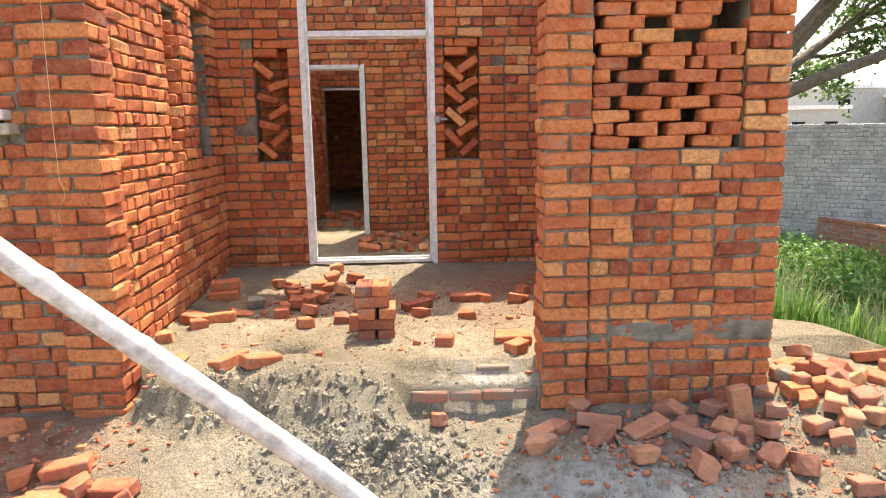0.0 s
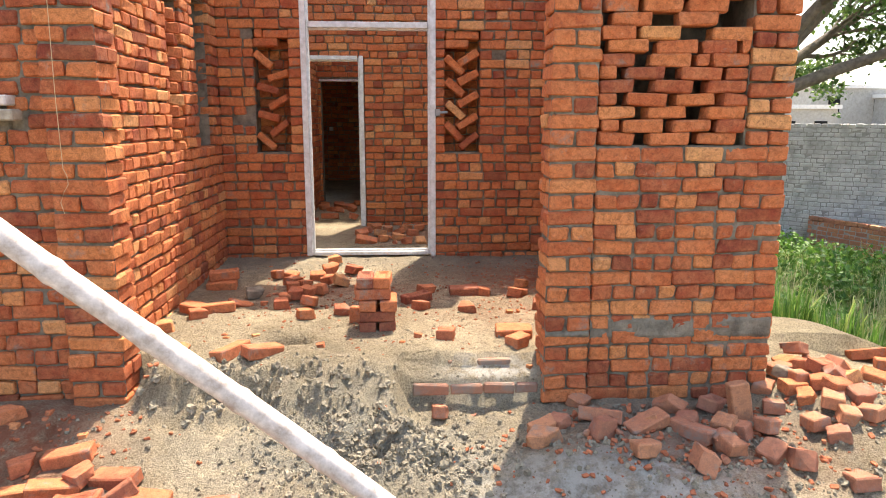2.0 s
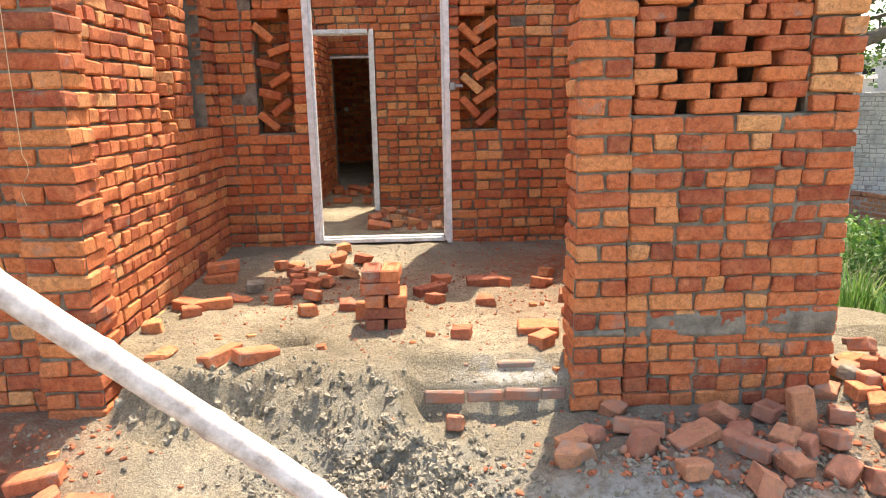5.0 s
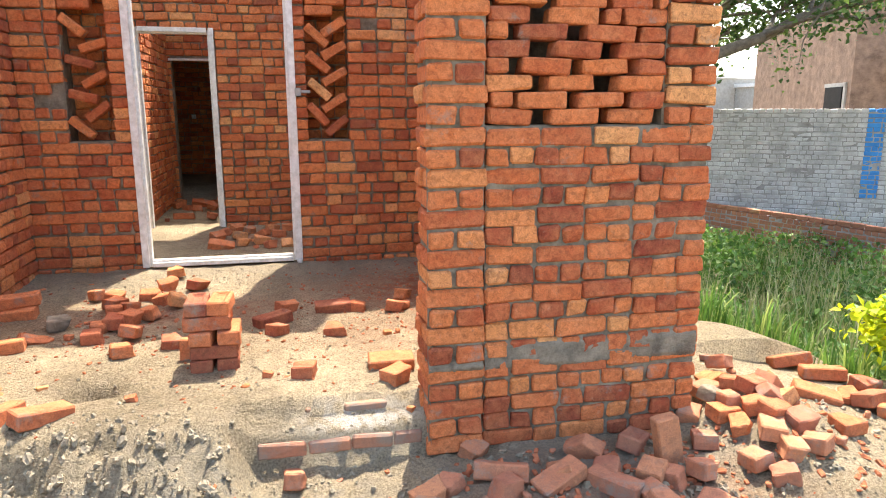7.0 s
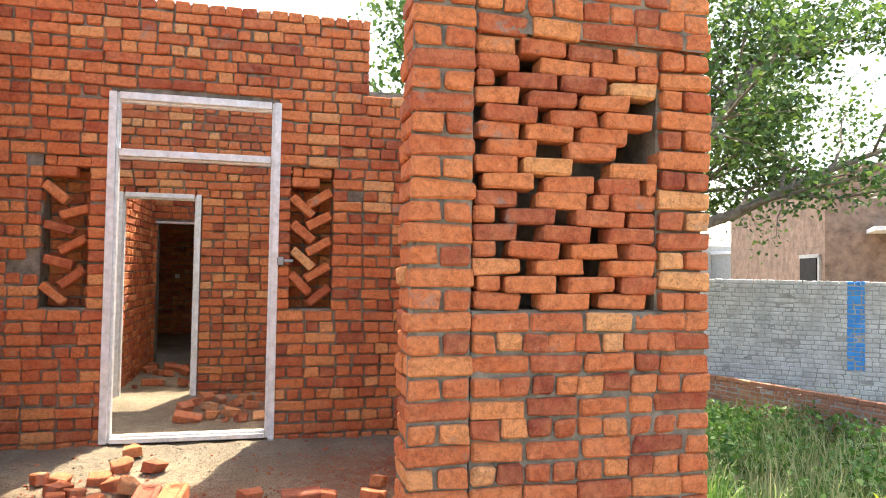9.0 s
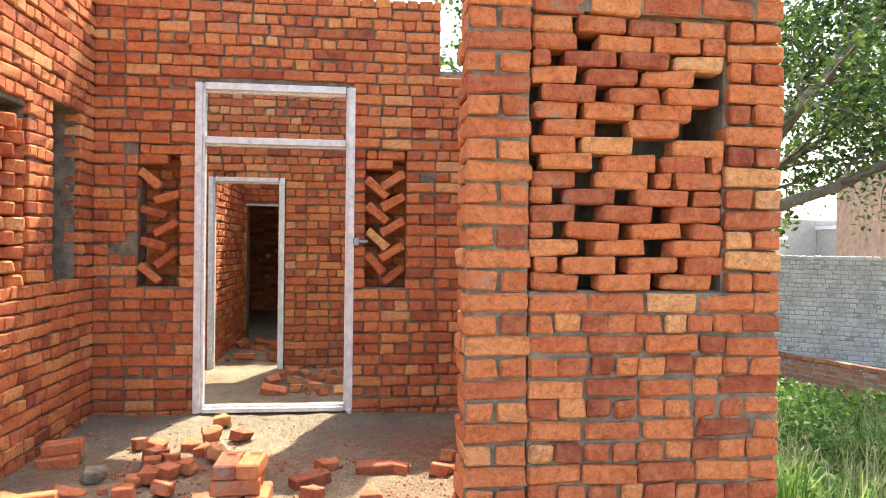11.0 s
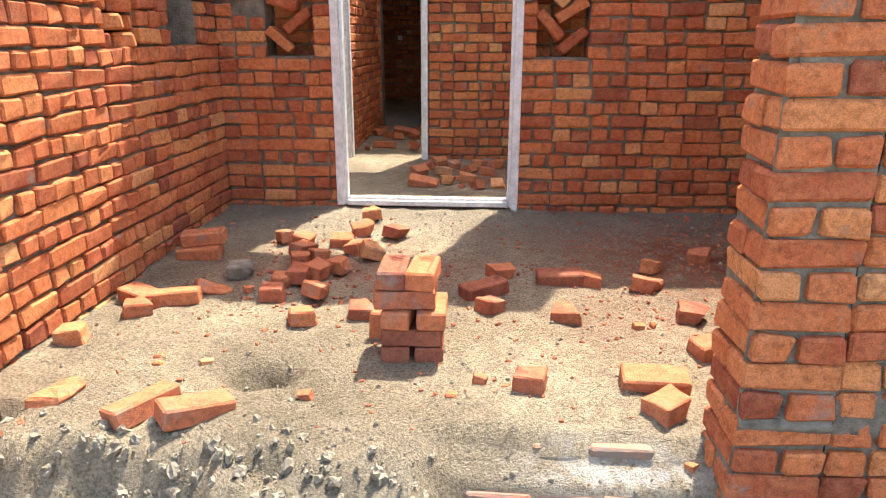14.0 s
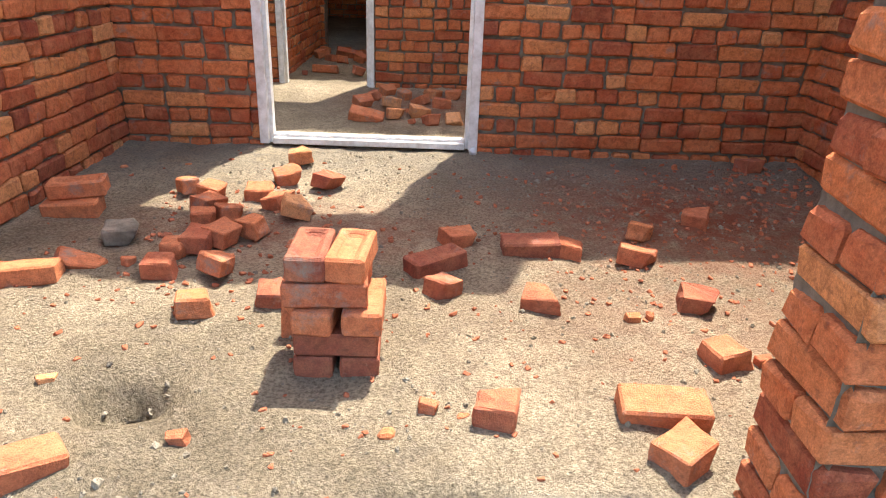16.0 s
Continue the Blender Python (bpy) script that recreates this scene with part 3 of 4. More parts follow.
for x, z, a in ((0.075, 0.71, 40), (0.185, 0.59, -16), (0.10, 0.49, 16), (0.18, 0.39, -30), (0.10, 0.28, 14), (0.18, 0.185, -36), (0.075, 0.085, 42)):
    jal.append((0.17, 0.09, 0.055, Matrix.Translation((-1.478 + x, 5.352, 1.262 + z)) @ Euler((0, radians(a), 0)).to_matrix().to_4x4()))
for x0 in (-1.478, 0.005):
    for i, w in ((0, 0.185), (1, 0.19)):
        jal.append((w, 0.09, 0.06, Matrix.Translation((x0 + (0.10 if i == 0 else 0.18), 5.35, 2.10 + 0.066 * i))))
    jal.append((0.065, 0.09, 0.06, Matrix.Translation((x0 + 0.045, 5.35, 2.166))))
lay(north, jal)

# ---- loose bricks ----


def brick_shape(seed, kind):
    """One loose brick: w whole with a frog, h broken half, s flat piece, c chip, r rounded lump."""
    rnd = random.Random(seed)
    bm = bmesh.new()
    ln = {"w": 0.196, "h": rnd.uniform(0.09, 0.14), "s": 0.18, "c": rnd.uniform(0.03, 0.06), "r": 0.17}[kind]
    wd = {"w": 0.092, "h": 0.092, "s": 0.10, "c": rnd.uniform(0.025, 0.045), "r": 0.1}[kind]
    ht = {"w": 0.060, "h": 0.06, "s": 0.03, "c": rnd.uniform(0.012, 0.03), "r": 0.08}[kind]
    box(bm, -ln / 2, ln / 2, -wd / 2, wd / 2, 0, ht)
    if kind == "w" and seed == 1:
        top = max(bm.faces, key=lambda f: f.calc_center_median().z)
        bmesh.ops.inset_region(bm, faces=[top], thickness=0.028 if seed % 2 else 0.031)
        bmesh.ops.inset_region(bm, faces=[top], thickness=0.008)
        for v in top.verts:
            v.co.z -= 0.013
    if kind in "hcsr":
        for _ in range({"h": 2, "c": 3, "s": 3, "r": 6}[kind]):
            a = rnd.uniform(-0.5, 0.5) if kind == "h" else rnd.uniform(0, 6.28)
            nrm = Vector((math.cos(a), math.sin(a), rnd.uniform(-0.5, 0.6)))
            co = Vector((ln * rnd.uniform(0.28, 0.44) * math.cos(a), wd * rnd.uniform(0.34, 0.46) * math.sin(a), ht / 2))
            r = bmesh.ops.bisect_plane(bm, geom=bm.verts[:] + bm.edges[:] + bm.faces[:], plane_co=co, plane_no=nrm, clear_outer=True)
            bmesh.ops.holes_fill(bm, edges=[e for e in r["geom_cut"] if isinstance(e, bmesh.types.BMEdge)])
    bmesh.ops.remove_doubles(bm, verts=bm.verts, dist=0.001)
    big = [e for e in bm.edges if len(e.link_faces) == 2 and e.calc_face_angle(0) > 0.5]
    bmesh.ops.bevel(bm, geom=big, offset=0.006 if kind != "r" else 0.02, segments=1 if kind != "r" else 2, affect="EDGES", clamp_overlap=True)
    bmesh.ops.triangulate(bm, faces=bm.faces)
    bmesh.ops.subdivide_edges(bm, edges=[e for e in bm.edges if e.calc_length() > 0.045], cuts=1)
    bmesh.ops.triangulate(bm, faces=bm.faces)
    bm.normal_update()
    off = Vector((seed * 3.1, seed * 1.7, 0))
    for v in bm.verts:
        amp = 0.0035 if kind == "w" else 0.009
        v.co += v.normal * amp * noise.noise((v.co + off) * 38)
    me = bpy.data.meshes.new("loose_brick")
    bm.to_mesh(me)
    bm.free()
    return me


LOOSE = {k: [brick_shape(40 * i + j, k) for j in range(n)] for i, (k, n) in enumerate((("w", 5), ("h", 9), ("s", 3), ("c", 6), ("r", 2)))}
for k, made_of in LOOSE.items():
    for me in made_of:
        me.materials.append(M_LOOSE)
DUSTY = {k: [me.copy() for me in made_of] for k, made_of in LOOSE.items()}
for made_of in DUSTY.values():
    for me in made_of:
        me.materials[0] = M_DUSTY
GREY = []
for me in LOOSE["h"][:3]:
    g = me.copy()
    g.materials[0] = M_MORTAR
    GREY.append(g)
WORDS = {"w": "whole red clay brick", "h": "broken red clay brick half", "s": "flat split red brick piece", "c": "small red brick chip",
         "r": "rounded red brick lump", "g": "grey cement-coated brick half", "u": "upended red clay brick"}
pick = random.Random(77)


def strew(rows, where, group, lift=0.0, tilt=0.10, stock=LOOSE):
    for x, y, k, a in rows:
        me = pick.choice(GREY if k == "g" else stock["w" if k == "u" else k])
        ob = tagged(new("loose_brick" if k != "c" else "brick_chip", me), WORDS[k] + " " + where, "brick", group, "thing")
        z = min(ground_z(x + dx, y + dy) for dx in (-0.04, 0, 0.04) for dy in (-0.03, 0, 0.03))
        z += lift * pick.random()
        if k == "u":
            m = Matrix.Translation((x, y, z + 0.09)) @ Euler((radians(70), radians(80), radians(a))).to_matrix().to_4x4()
        else:
            m = Matrix.Translation((x, y, z - 0.004)) @ Euler((pick.gauss(0, tilt), pick.gauss(0, tilt), radians(a) + pick.gauss(0, 0.08))).to_matrix().to_4x4()
        ob.matrix_world = m


# porch floor
strew([(-1.38, 4.00, 's', -20), (-1.30, 4.19, 'g', 10), (-1.16, 4.20, 'c', 0), (-1.21, 4.01, 'c', 30), (-1.08, 4.09, 'h', 10), (-1.09, 3.96, 'h', 0), (-1.07, 4.34, 'h', 15),
       (-1.22, 4.63, 'h', 40), (-1.13, 4.61, 'h', 70), (-0.88, 4.27, 'h', -40), (-0.99, 4.49, 'c', 20), (-0.86, 4.78, 'h', 15), (-0.85, 4.54, 'h', 60), (-0.70, 4.72, 'h', -15)],
      "in the heap on the porch floor", "brick heap on the porch", 0.012, 0.12)
strew([(-0.85, 5.02, 'h', 0), (-0.77, 4.42, 'h', 20), (-0.97, 4.19, 'h', 70), (-0.91, 3.95, 'h', -40), (-1.0, 4.4, 'h', 30), (-1.1, 4.46, 'h', -30), (-0.94, 4.62, 'h', 10), (-1.03, 4.14, 'h', 80)],
      "in the heap on the porch floor", "brick heap on the porch", 0.03, 0.16)
strew([(-0.91, 3.73, 'h', 20), (-0.70, 3.81, 'h', 5), (-0.25, 4.06, 'w', 35), (-0.17, 4.26, 'h', 30), (-0.22, 3.88, 'h', -30), (0.07, 4.20, 'w', -8), (0.20, 4.19, 'h', -20), (0.49, 4.34, 'h', -15),
       (0.42, 4.14, 'h', -10), (0.07, 3.83, 'h', -10), (0.52, 3.84, 'h', -12), (0.73, 4.49, 'h', 70), (0.49, 3.54, 'h', 10), (0.26, 3.32, 'w', 2), (0.27, 3.18, 'h', 45), (-0.11, 3.30, 'h', 80),
       (-1.19, 3.08, 'w', 58), (-1.04, 3.06, 'w', 40)], "lying on the sandy porch floor", "bricks on the porch floor")
strew([(0.59, 3.54, 'c', 10), (-0.87, 3.42, 'c', -10), (-1.34, 4.96, 'c', 0), (-1.59, 4.88, 'c', 30), (0.85, 5.13, 'c', 0), (1.22, 5.15, 'h', 10), (1.39, 4.94, 'c', 0), (1.26, 4.81, 'c', 50),
       (1.15, 4.87, 'c', 20), (0.31, 3.75, 'c', 0), (0.41, 3.72, 'c', 20), (0.36, 3.77, 'c', 60), (-0.34, 3.22, 'c', 0), (-0.26, 3.31, 'c', 0), (-0.18, 3.29, 'c', 0), (-0.76, 3.19, 'c', 0),
       (-1.29, 3.38, 'c', 0), (-1.13, 3.38, 'c', 30), (-0.88, 3.43, 'c', 0), (0.3, 3.02, 'c', 40)], "on the sandy porch floor", "brick chips on the porch")
strew([(-1.60, 3.90, 'w', -25), (-1.46, 3.88, 'w', 10), (-1.55, 3.78, 'h', 10), (-1.66, 3.53, 'h', 15), (-1.48, 3.13, 's', 60), (-1.66, 3.12, 's', 50), (-1.31, 3.43, 'c', 0), (-1.57, 4.40, 'w', 5)],
      "beside the porch wall", "bricks along the porch wall")
ob = tagged(new("loose_brick", LOOSE["w"][1]), "red clay brick lying on another by the wall", "brick", "bricks along the porch wall", "thing")
ob.matrix_world = pose(-1.56, 4.44, ground_z(-1.56, 4.4) + 0.06, 3, -4, 12)
# rubble before the lattice panel
strew([(-0.16, 2.87, 'h', 0), (0.0, 2.86, 'c', 0), (0.52, 2.88, 'h', -46), (0.26, 2.52, 'r', -37), (0.37, 2.64, 'h', -39), (0.55, 2.55, 'r', 32), (0.55, 2.65, 'w', -17), (0.75, 2.59, 'w', 18), (0.67, 2.36, 'h', 4), (0.91, 2.76, 'r', -6), (0.93, 2.53, 'w', -51), (0.87, 2.3, 'r', 88),
       (1.2, 2.68, 'u', -20), (1.14, 2.8, 'w', 50), (1.46, 2.92, 'h', 40), (1.41, 2.72, 'h', 70), (1.22, 2.38, 'h', 35), (1.3, 2.29, 'r', 79), (1.63, 2.63, 'w', 53), (1.37, 1.94, 'h', 68), (1.05, 2.46, 'h', 8), (1.16, 2.53, 'h', -51), (1.14, 2.46, 'c', 0), (1.0, 2.75, 'c', 0), (0.61, 2.7, 'c', 20), (0.81, 2.8, 'c', 0)],
      "in the rubble before the lattice panel", "rubble before the panel", 0.015, 0.22, DUSTY)
strew([(0.30, 2.62, 'h', 20), (0.45, 2.52, 'c', 10), (0.95, 2.62, 'h', 50), (1.05, 2.40, 'h', 10), (0.78, 2.62, 'h', 70), (1.28, 2.52, 'h', 20), (0.60, 2.52, 'c', 10), (1.00, 2.34, 'c', 70), (1.10, 2.56, 'h', 35), (0.35, 2.0, 'w', 70),
       (1.48, 2.17, 'h', 0), (1.87, 2.53, 'c', 0), (0.20, 2.02, 'c', 20)], "on the mud before the panel", "rubble before the panel", 0.03, 0.2, DUSTY)
# rubble on the sand bank
strew([(2.29, 3.32, 'w', -15), (2.33, 3.15, 'w', -25), (1.95, 3.06, 'h', 10), (2.07, 2.91, 'w', -30), (2.23, 2.86, 'h', -40), (2.42, 3.00, 'h', 20), (2.28, 2.81, 'w', 20), (2.29, 2.71, 'h', 20), (2.35, 2.61, 'h', -40),
       (1.99, 2.64, 'h', 0), (1.81, 2.79, 'h', 15), (1.73, 2.88, 'h', 10), (1.67, 3.05, 'h', 0), (1.69, 2.95, 'h', 40), (1.56, 2.81, 'h', 5), (1.57, 2.70, 'h', -20), (1.66, 2.76, 'h', 60), (1.69, 2.70, 'h', 20)],
      "on the sand bank beside the house", "rubble on the sand bank", 0.015, 0.2)
strew([(1.77, 2.64, 'h', 0), (1.74, 2.51, 'h', 30), (1.63, 2.50, 'h', -20), (1.50, 2.52, 'h', 10), (1.46, 2.58, 'c', 30), (1.58, 2.93, 'g', 10), (2.14, 2.70, 'c', 0), (1.80, 3.11, 'c', 0), (1.77, 3.27, 'c', 10),
       (1.89, 3.08, 'c', 10), (2.03, 2.41, 'c', 0), (1.86, 2.78, 'c', 0), (1.75, 3.13, 'h', 30), (1.61, 2.84, 'h', 0), (1.55, 2.44, 'h', 60), (1.81, 2.90, 'h', 30), (1.6, 3.0, 'h', 10), (1.72, 2.80, 'h', 75), (1.88, 2.68, 'c', 0)],
      "on the sand bank beside the house", "rubble on the sand bank", 0.03, 0.25, DUSTY)
# heap of new bricks in the yard
strew([(-1.74, 2.53, 'w', 8), (-1.90, 2.48, 'h', 30), (-1.73, 2.35, 'w', 20), (-1.63, 2.41, 'h', 60), (-1.50, 2.40, 'w', -15), (-1.35, 2.27, 'w', 3), (-1.58, 2.22, 'w', 5), (-1.74, 2.16, 'h', 50), (-1.43, 2.09, 'h', 0),
       (-1.32, 2.09, 'h', 80), (-1.57, 2.05, 'w', -10), (-1.17, 2.07, 'w', 20), (-1.07, 2.21, 'w', 0), (-0.96, 2.13, 'h', 50), (-0.89, 2.07, 'w', 25)], "in the heap of new bricks", "heap of new bricks", 0.02, 0.16)
strew([(-0.78, 2.13, 'h', 30), (-0.61, 1.99, 'h', 40), (-0.76, 2.00, 'w', 20), (-1.9, 2.3, 'w', 40), (-1.85, 2.1, 'w', 10), (-1.7, 1.95, 'w', 60), (-1.3, 1.95, 'w', 30), (-1.05, 1.95, 'w', 5), (-1.45, 2.25, 'w', 40), (-1.62, 2.12, 'w', 70)],
      "in the heap of new bricks", "heap of new bricks", 0.05, 0.25)
strew([(-2.05, 2.70, 'c', 0), (-1.74, 2.66, 'c', 20), (-2.1, 2.78, 'h', 30), (-1.95, 2.8, 'c', 20), (-2.2, 2.72, 'h', 60)], "at the foot of the yard wall", "chips by the yard wall")
# rooms
strew([(-0.67, 5.91, 'w', 5), (-0.50, 5.98, 'h', 10), (-0.66, 6.53, 'h', 0), (-0.37, 6.05, 'h', 20), (-0.24, 6.35, 'h', 0), (-0.47, 6.62, 'h', 40), (-0.28, 5.85, 'h', 30), (-0.16, 5.92, 'h', 0), (-0.72, 6.32, 'h', 30),
       (-0.35, 6.45, 'h', 50), (-0.55, 6.3, 'h', 20), (-0.3, 6.7, 'h', 70), (-0.15, 6.6, 'h', 0), (-0.6, 6.75, 'h', 40), (-0.45, 6.2, 'c', 0), (-0.4, 5.85, 'c', 0)], "strewn over the room floor", "rubble in the room", 0.01, 0.2)
strew([(-1.16, 7.55, 'w', 0), (-0.88, 7.45, 'h', 20), (-1.09, 8.06, 'h', 0), (-1.30, 8.28, 'h', 40), (-0.97, 8.43, 'h', 0), (-1.29, 7.40, 'c', 0), (-1.2, 8.2, 'h', 50), (-1.1, 8.4, 'w', 10), (-0.95, 8.15, 'h', 70),
       (-1.3, 8.5, 'h', 0), (-1.15, 8.65, 'h', 30), (-0.9, 8.7, 'h', 10)], "in the rubble of the back doorway", "rubble in the room", 0.03, 0.25)
# small stack of bricks
SX, SY = -0.482, 3.535
base = min(ground_z(SX + dx, SY + dy) for dx in (-0.1, 0, 0.1) for dy in (-0.09, 0, 0.09)) - 0.004
STACK = [(0, -0.052, 0, 90), (0, 0.052, 0, 90), (1, 0, -0.05, 2), (1, 0.0, 0.05, -2), (2, -0.044, -0.015, 88), (2, 0.062, -0.012, 94), (3, -0.025, -0.045, 1), (3, -0.03, 0.055, -3), (4, -0.066, 0.01, 91), (4, 0.03, 0.01, 89)]
for i, dx, dy, a in STACK:
    ob = tagged(new("stacked_brick", LOOSE["w"][1] if i == 4 else pick.choice(LOOSE["w"])), "whole orange clay brick in the small porch stack", "brick", "small stack of bricks", "thing")
    ob.matrix_world = pose(SX + dx, SY + dy, base + i * 0.0625, 0, 0, a + pick.uniform(-4, 4))
ob = tagged(new("stacked_brick", LOOSE["w"][2]), "orange clay brick leaning against the small stack", "brick", "small stack of bricks", "thing")
ob.matrix_world = pose(SX - 0.112, SY + 0.13, base + 0.0, 0, -86, 80)
bm = bmesh.new()
bmesh.ops.create_icosphere(bm, subdivisions=2, radius=0.022)
for v in bm.verts:
    v.co *= 1 + 0.2 * noise.noise(v.co * 60)
pb = tagged(part("pebble", bm, M_CLOTH), "white pebble at the foot of the door frame", "stone", kind="thing")
pb.location = (-0.085, 5.255, ground_z(-0.085, 5.25) + 0.015)

# brick edges of the two broken steps
step_core = tagged(new("porch_steps"), "two broken brick and mud porch steps", "steps", kind="thing")
rs = random.Random(31)
for y, z, x0, x1 in ((3.047, 0.329, -0.12, 0.33), (2.95, 0.243, -0.3, 0.33)):
    x = x0
    while x < x1 - 0.05:
        w = max(0.08, min(rs.uniform(0.15, 0.2), x1 - x))
        ob = new("brick", rs.choice(shapes(quant(w - 0.003), 0.092, 0.06, M_MUDDY))[0])
        ob.matrix_world = pose(x + w / 2, y + 0.035 + rs.uniform(-0.005, 0.005), z - 0.03, rs.uniform(-2, 2), rs.uniform(-2, 2), rs.uniform(-2, 2))
        ob.parent = step_core
        x += w

# mud clods
def clods(rows, seed):
    rnd = random.Random(seed)
    bases = []
    for j in range(5):
        b = bmesh.new()
        bmesh.ops.create_icosphere(b, subdivisions=2, radius=1.0)
        for v in b.verts:
            v.co *= 1 + 0.75 * noise.noise(v.co * 1.5 + Vector((j * 5, seed, 0))) + 0.45 * noise.noise(v.co * 4 + Vector((j, 9, 0)))
        b.verts.ensure_lookup_table()
        bases.append(([v.co.copy() for v in b.verts], [[v.index for v in f.verts] for f in b.faces]))
        b.free()
    V, F = [], []
    for cx, cy, sx, sy, n, s0, s1 in rows:
        for _ in range(n):
            x, y = rnd.gauss(cx, sx), rnd.gauss(cy, sy)
            if not (-2.3 < x < 3.0) or (2.86 < y < 3.15 and x > 0.33) or (y > 3.1 and not -1.7 < x < 1.42) or y > 5.25 or (-1.92 > x) and y > 2.9:
                continue
            s = s0 * (s1 / s0) ** (rnd.random() ** 2.2)
            m = Matrix.LocRotScale((x, y, ground_z(x, y) + s * 0.05), Euler((rnd.random() * 6, rnd.random() * 6, rnd.random() * 6)), (s, s * rnd.uniform(0.6, 1), s * rnd.uniform(0.5, 0.9)))
            vs, fs = rnd.choice(bases)
            o = len(V)
            V += [m @ v for v in vs]
            F += [[o + i for i in f] for f in fs]
    me = bpy.data.meshes.new("mud_clods")
    me.from_pydata(V, [], F)
    me.materials.append(M_CLOD)
    return tagged(new("mud_clods", me), "lumps of grey mud and cement on the ground", "clods", kind="stuff")


M_CLOD = plain("dried grey mud", (0.17, 0.145, 0.105), (0.30, 0.255, 0.185), 9, 1.0, 0.01, 60)
clods([(-0.42, 2.50, 0.28, 0.14, 1500, 0.004, 0.022), (-0.35, 2.32, 0.3, 0.1, 260, 0.004, 0.02), (-0.95, 2.85, 0.35, 0.10, 520, 0.004, 0.024), (0.9, 2.6, 0.5, 0.16, 500, 0.004, 0.02), (-0.9, 4.0, 0.5, 0.6, 420, 0.002, 0.009),
       (0.3, 3.9, 0.5, 0.6, 420, 0.002, 0.009), (-0.3, 3.3, 0.6, 0.25, 260, 0.002, 0.011), (1.9, 2.7, 0.4, 0.4, 500, 0.004, 0.02), (0.0, 4.95, 0.9, 0.2, 900, 0.002, 0.010), (0.9, 2.15, 0.5, 0.25, 800, 0.003, 0.018), (0.9, 4.4, 0.4, 0.35, 400, 0.002, 0.010), (0.2, 2.9, 0.25, 0.06, 160, 0.003, 0.011), (-1.3, 2.4, 0.5, 0.3, 160, 0.004, 0.015)], 3)

# ---- pole, planks, string ----


def tube(name, pts, radii, material, parent=None, sides=14, label=""):
    bm = bmesh.new()
    rings = []
    for i, p in enumerate(pts):
        p = Vector(p)
        d = (Vector(pts[min(i + 1, len(pts) - 1)]) - Vector(pts[max(i - 1, 0)])).normalized()
        a = d.orthogonal().normalized() if abs(d.z) > 0.95 else d.cross(Vector((0, 0, 1))).normalized()
        b = d.cross(a)
        rings.append([bm.verts.new(p + radii[i] * (math.cos(6.2832 * k / sides) * a + math.sin(6.2832 * k / sides) * b)) for k in range(sides)])
    for r0, r1 in zip(rings, rings[1:]):
        for k in range(sides):
            bm.faces.new((r0[k], r0[(k + 1) % sides], r1[(k + 1) % sides], r1[k]))
    bm.faces.new(rings[0][::-1])
    bm.faces.new(rings[-1])
    bmesh.ops.recalc_face_normals(bm, faces=bm.faces)
    for f in bm.faces:
        f.smooth = len(f.verts) == 4
    return part(name, bm, material, parent, label)


A, B = Vector((-0.20, 2.038, -0.04)), Vector((-3.0, 1.973, 2.375))
pts, rad = [A + (A - B).normalized() * -0.0], [0.022]
for i in range(1, 121):
    t = i / 120
    p = A.lerp(B, t) + Vector((0, 0.012 * math.sin(t * 9), 0.014 * math.sin(t * 7 + 1)))
    node = abs((t * 3.6 / 0.36) % 1 - 0.5)
    pts.append(p)
    rad.append(0.041 + 0.003 * t + (0.005 if node < 0.06 else 0.0) + 0.0012 * noise.noise(p * 8))
tagged(tube("bamboo_pole", pts, rad, M_BAMBOO), "whitewashed bamboo pole slanting across the yard", "pole", kind="thing")

for z, x1, w in ((1.573, -2.04, 0.045), (1.508, -2.02, 0.05)):
    bm = bmesh.new()
    box(bm, -3.2, x1, 2.90, 3.2, z, z + w, 0.006)
    tagged(part("scaffold_plank", bm, M_WOOD if z < 1.55 else M_BAMBOO), "weathered scaffold plank set in the yard wall", "plank", kind="thing")
tagged(tube("plumb_string", [(-1.815, 2.905, 2.9), (-1.82, 2.9, 2.2), (-1.828, 2.898, 1.6), (-1.826, 2.898, 1.3), (-1.812, 2.897, 1.27), (-1.81, 2.897, 1.23), (-1.83, 2.897, 1.2), (-1.85, 2.897, 1.15), (-1.838, 2.897, 1.1)], [0.0016] * 9, M_STRING, None, 6),
       "thin jute string hanging on the pilaster", "string", kind="thing")
bm = bmesh.new()
box(bm, -1.655, -1.585, 12.56, 12.592, 1.32, 1.39, 0.004)
tagged(part("wall_socket", bm, M_WHITE), "small white box on the dark back wall", "socket", kind="thing")

# ---- field: boundary walls, houses ----


def face_line(p, q):
    p, q = Vector(p), Vector(q)
    d = (q - p).normalized()
    a = math.atan2(d.y, d.x)
    n = Vector((d.y, -d.x, 0))
    return lambda u, z, out: Matrix.Translation(p + d * u + n * (out - 0.04) + Vector((0, 0, z))) @ Matrix.Rotation(a, 4, "Z")


def slab_line(bm, p, q, z0, z1, thick):
    p, q = Vector(p), Vector(q)
    d = (q - p).normalized()
    n = Vector((-d.y, d.x, 0)) * thick
    lo = [p, q, q + n, p + n]
    v = [bm.verts.new((c.x, c.y, z)) for z in (z0, z1) for c in lo]
    for f in ((3, 2, 1, 0), (4, 5, 6, 7), (0, 1, 5, 4), (1, 2, 6, 5), (2, 3, 7, 6), (3, 0, 4, 7)):
        bm.faces.new([v[i] for i in f])
    return bm


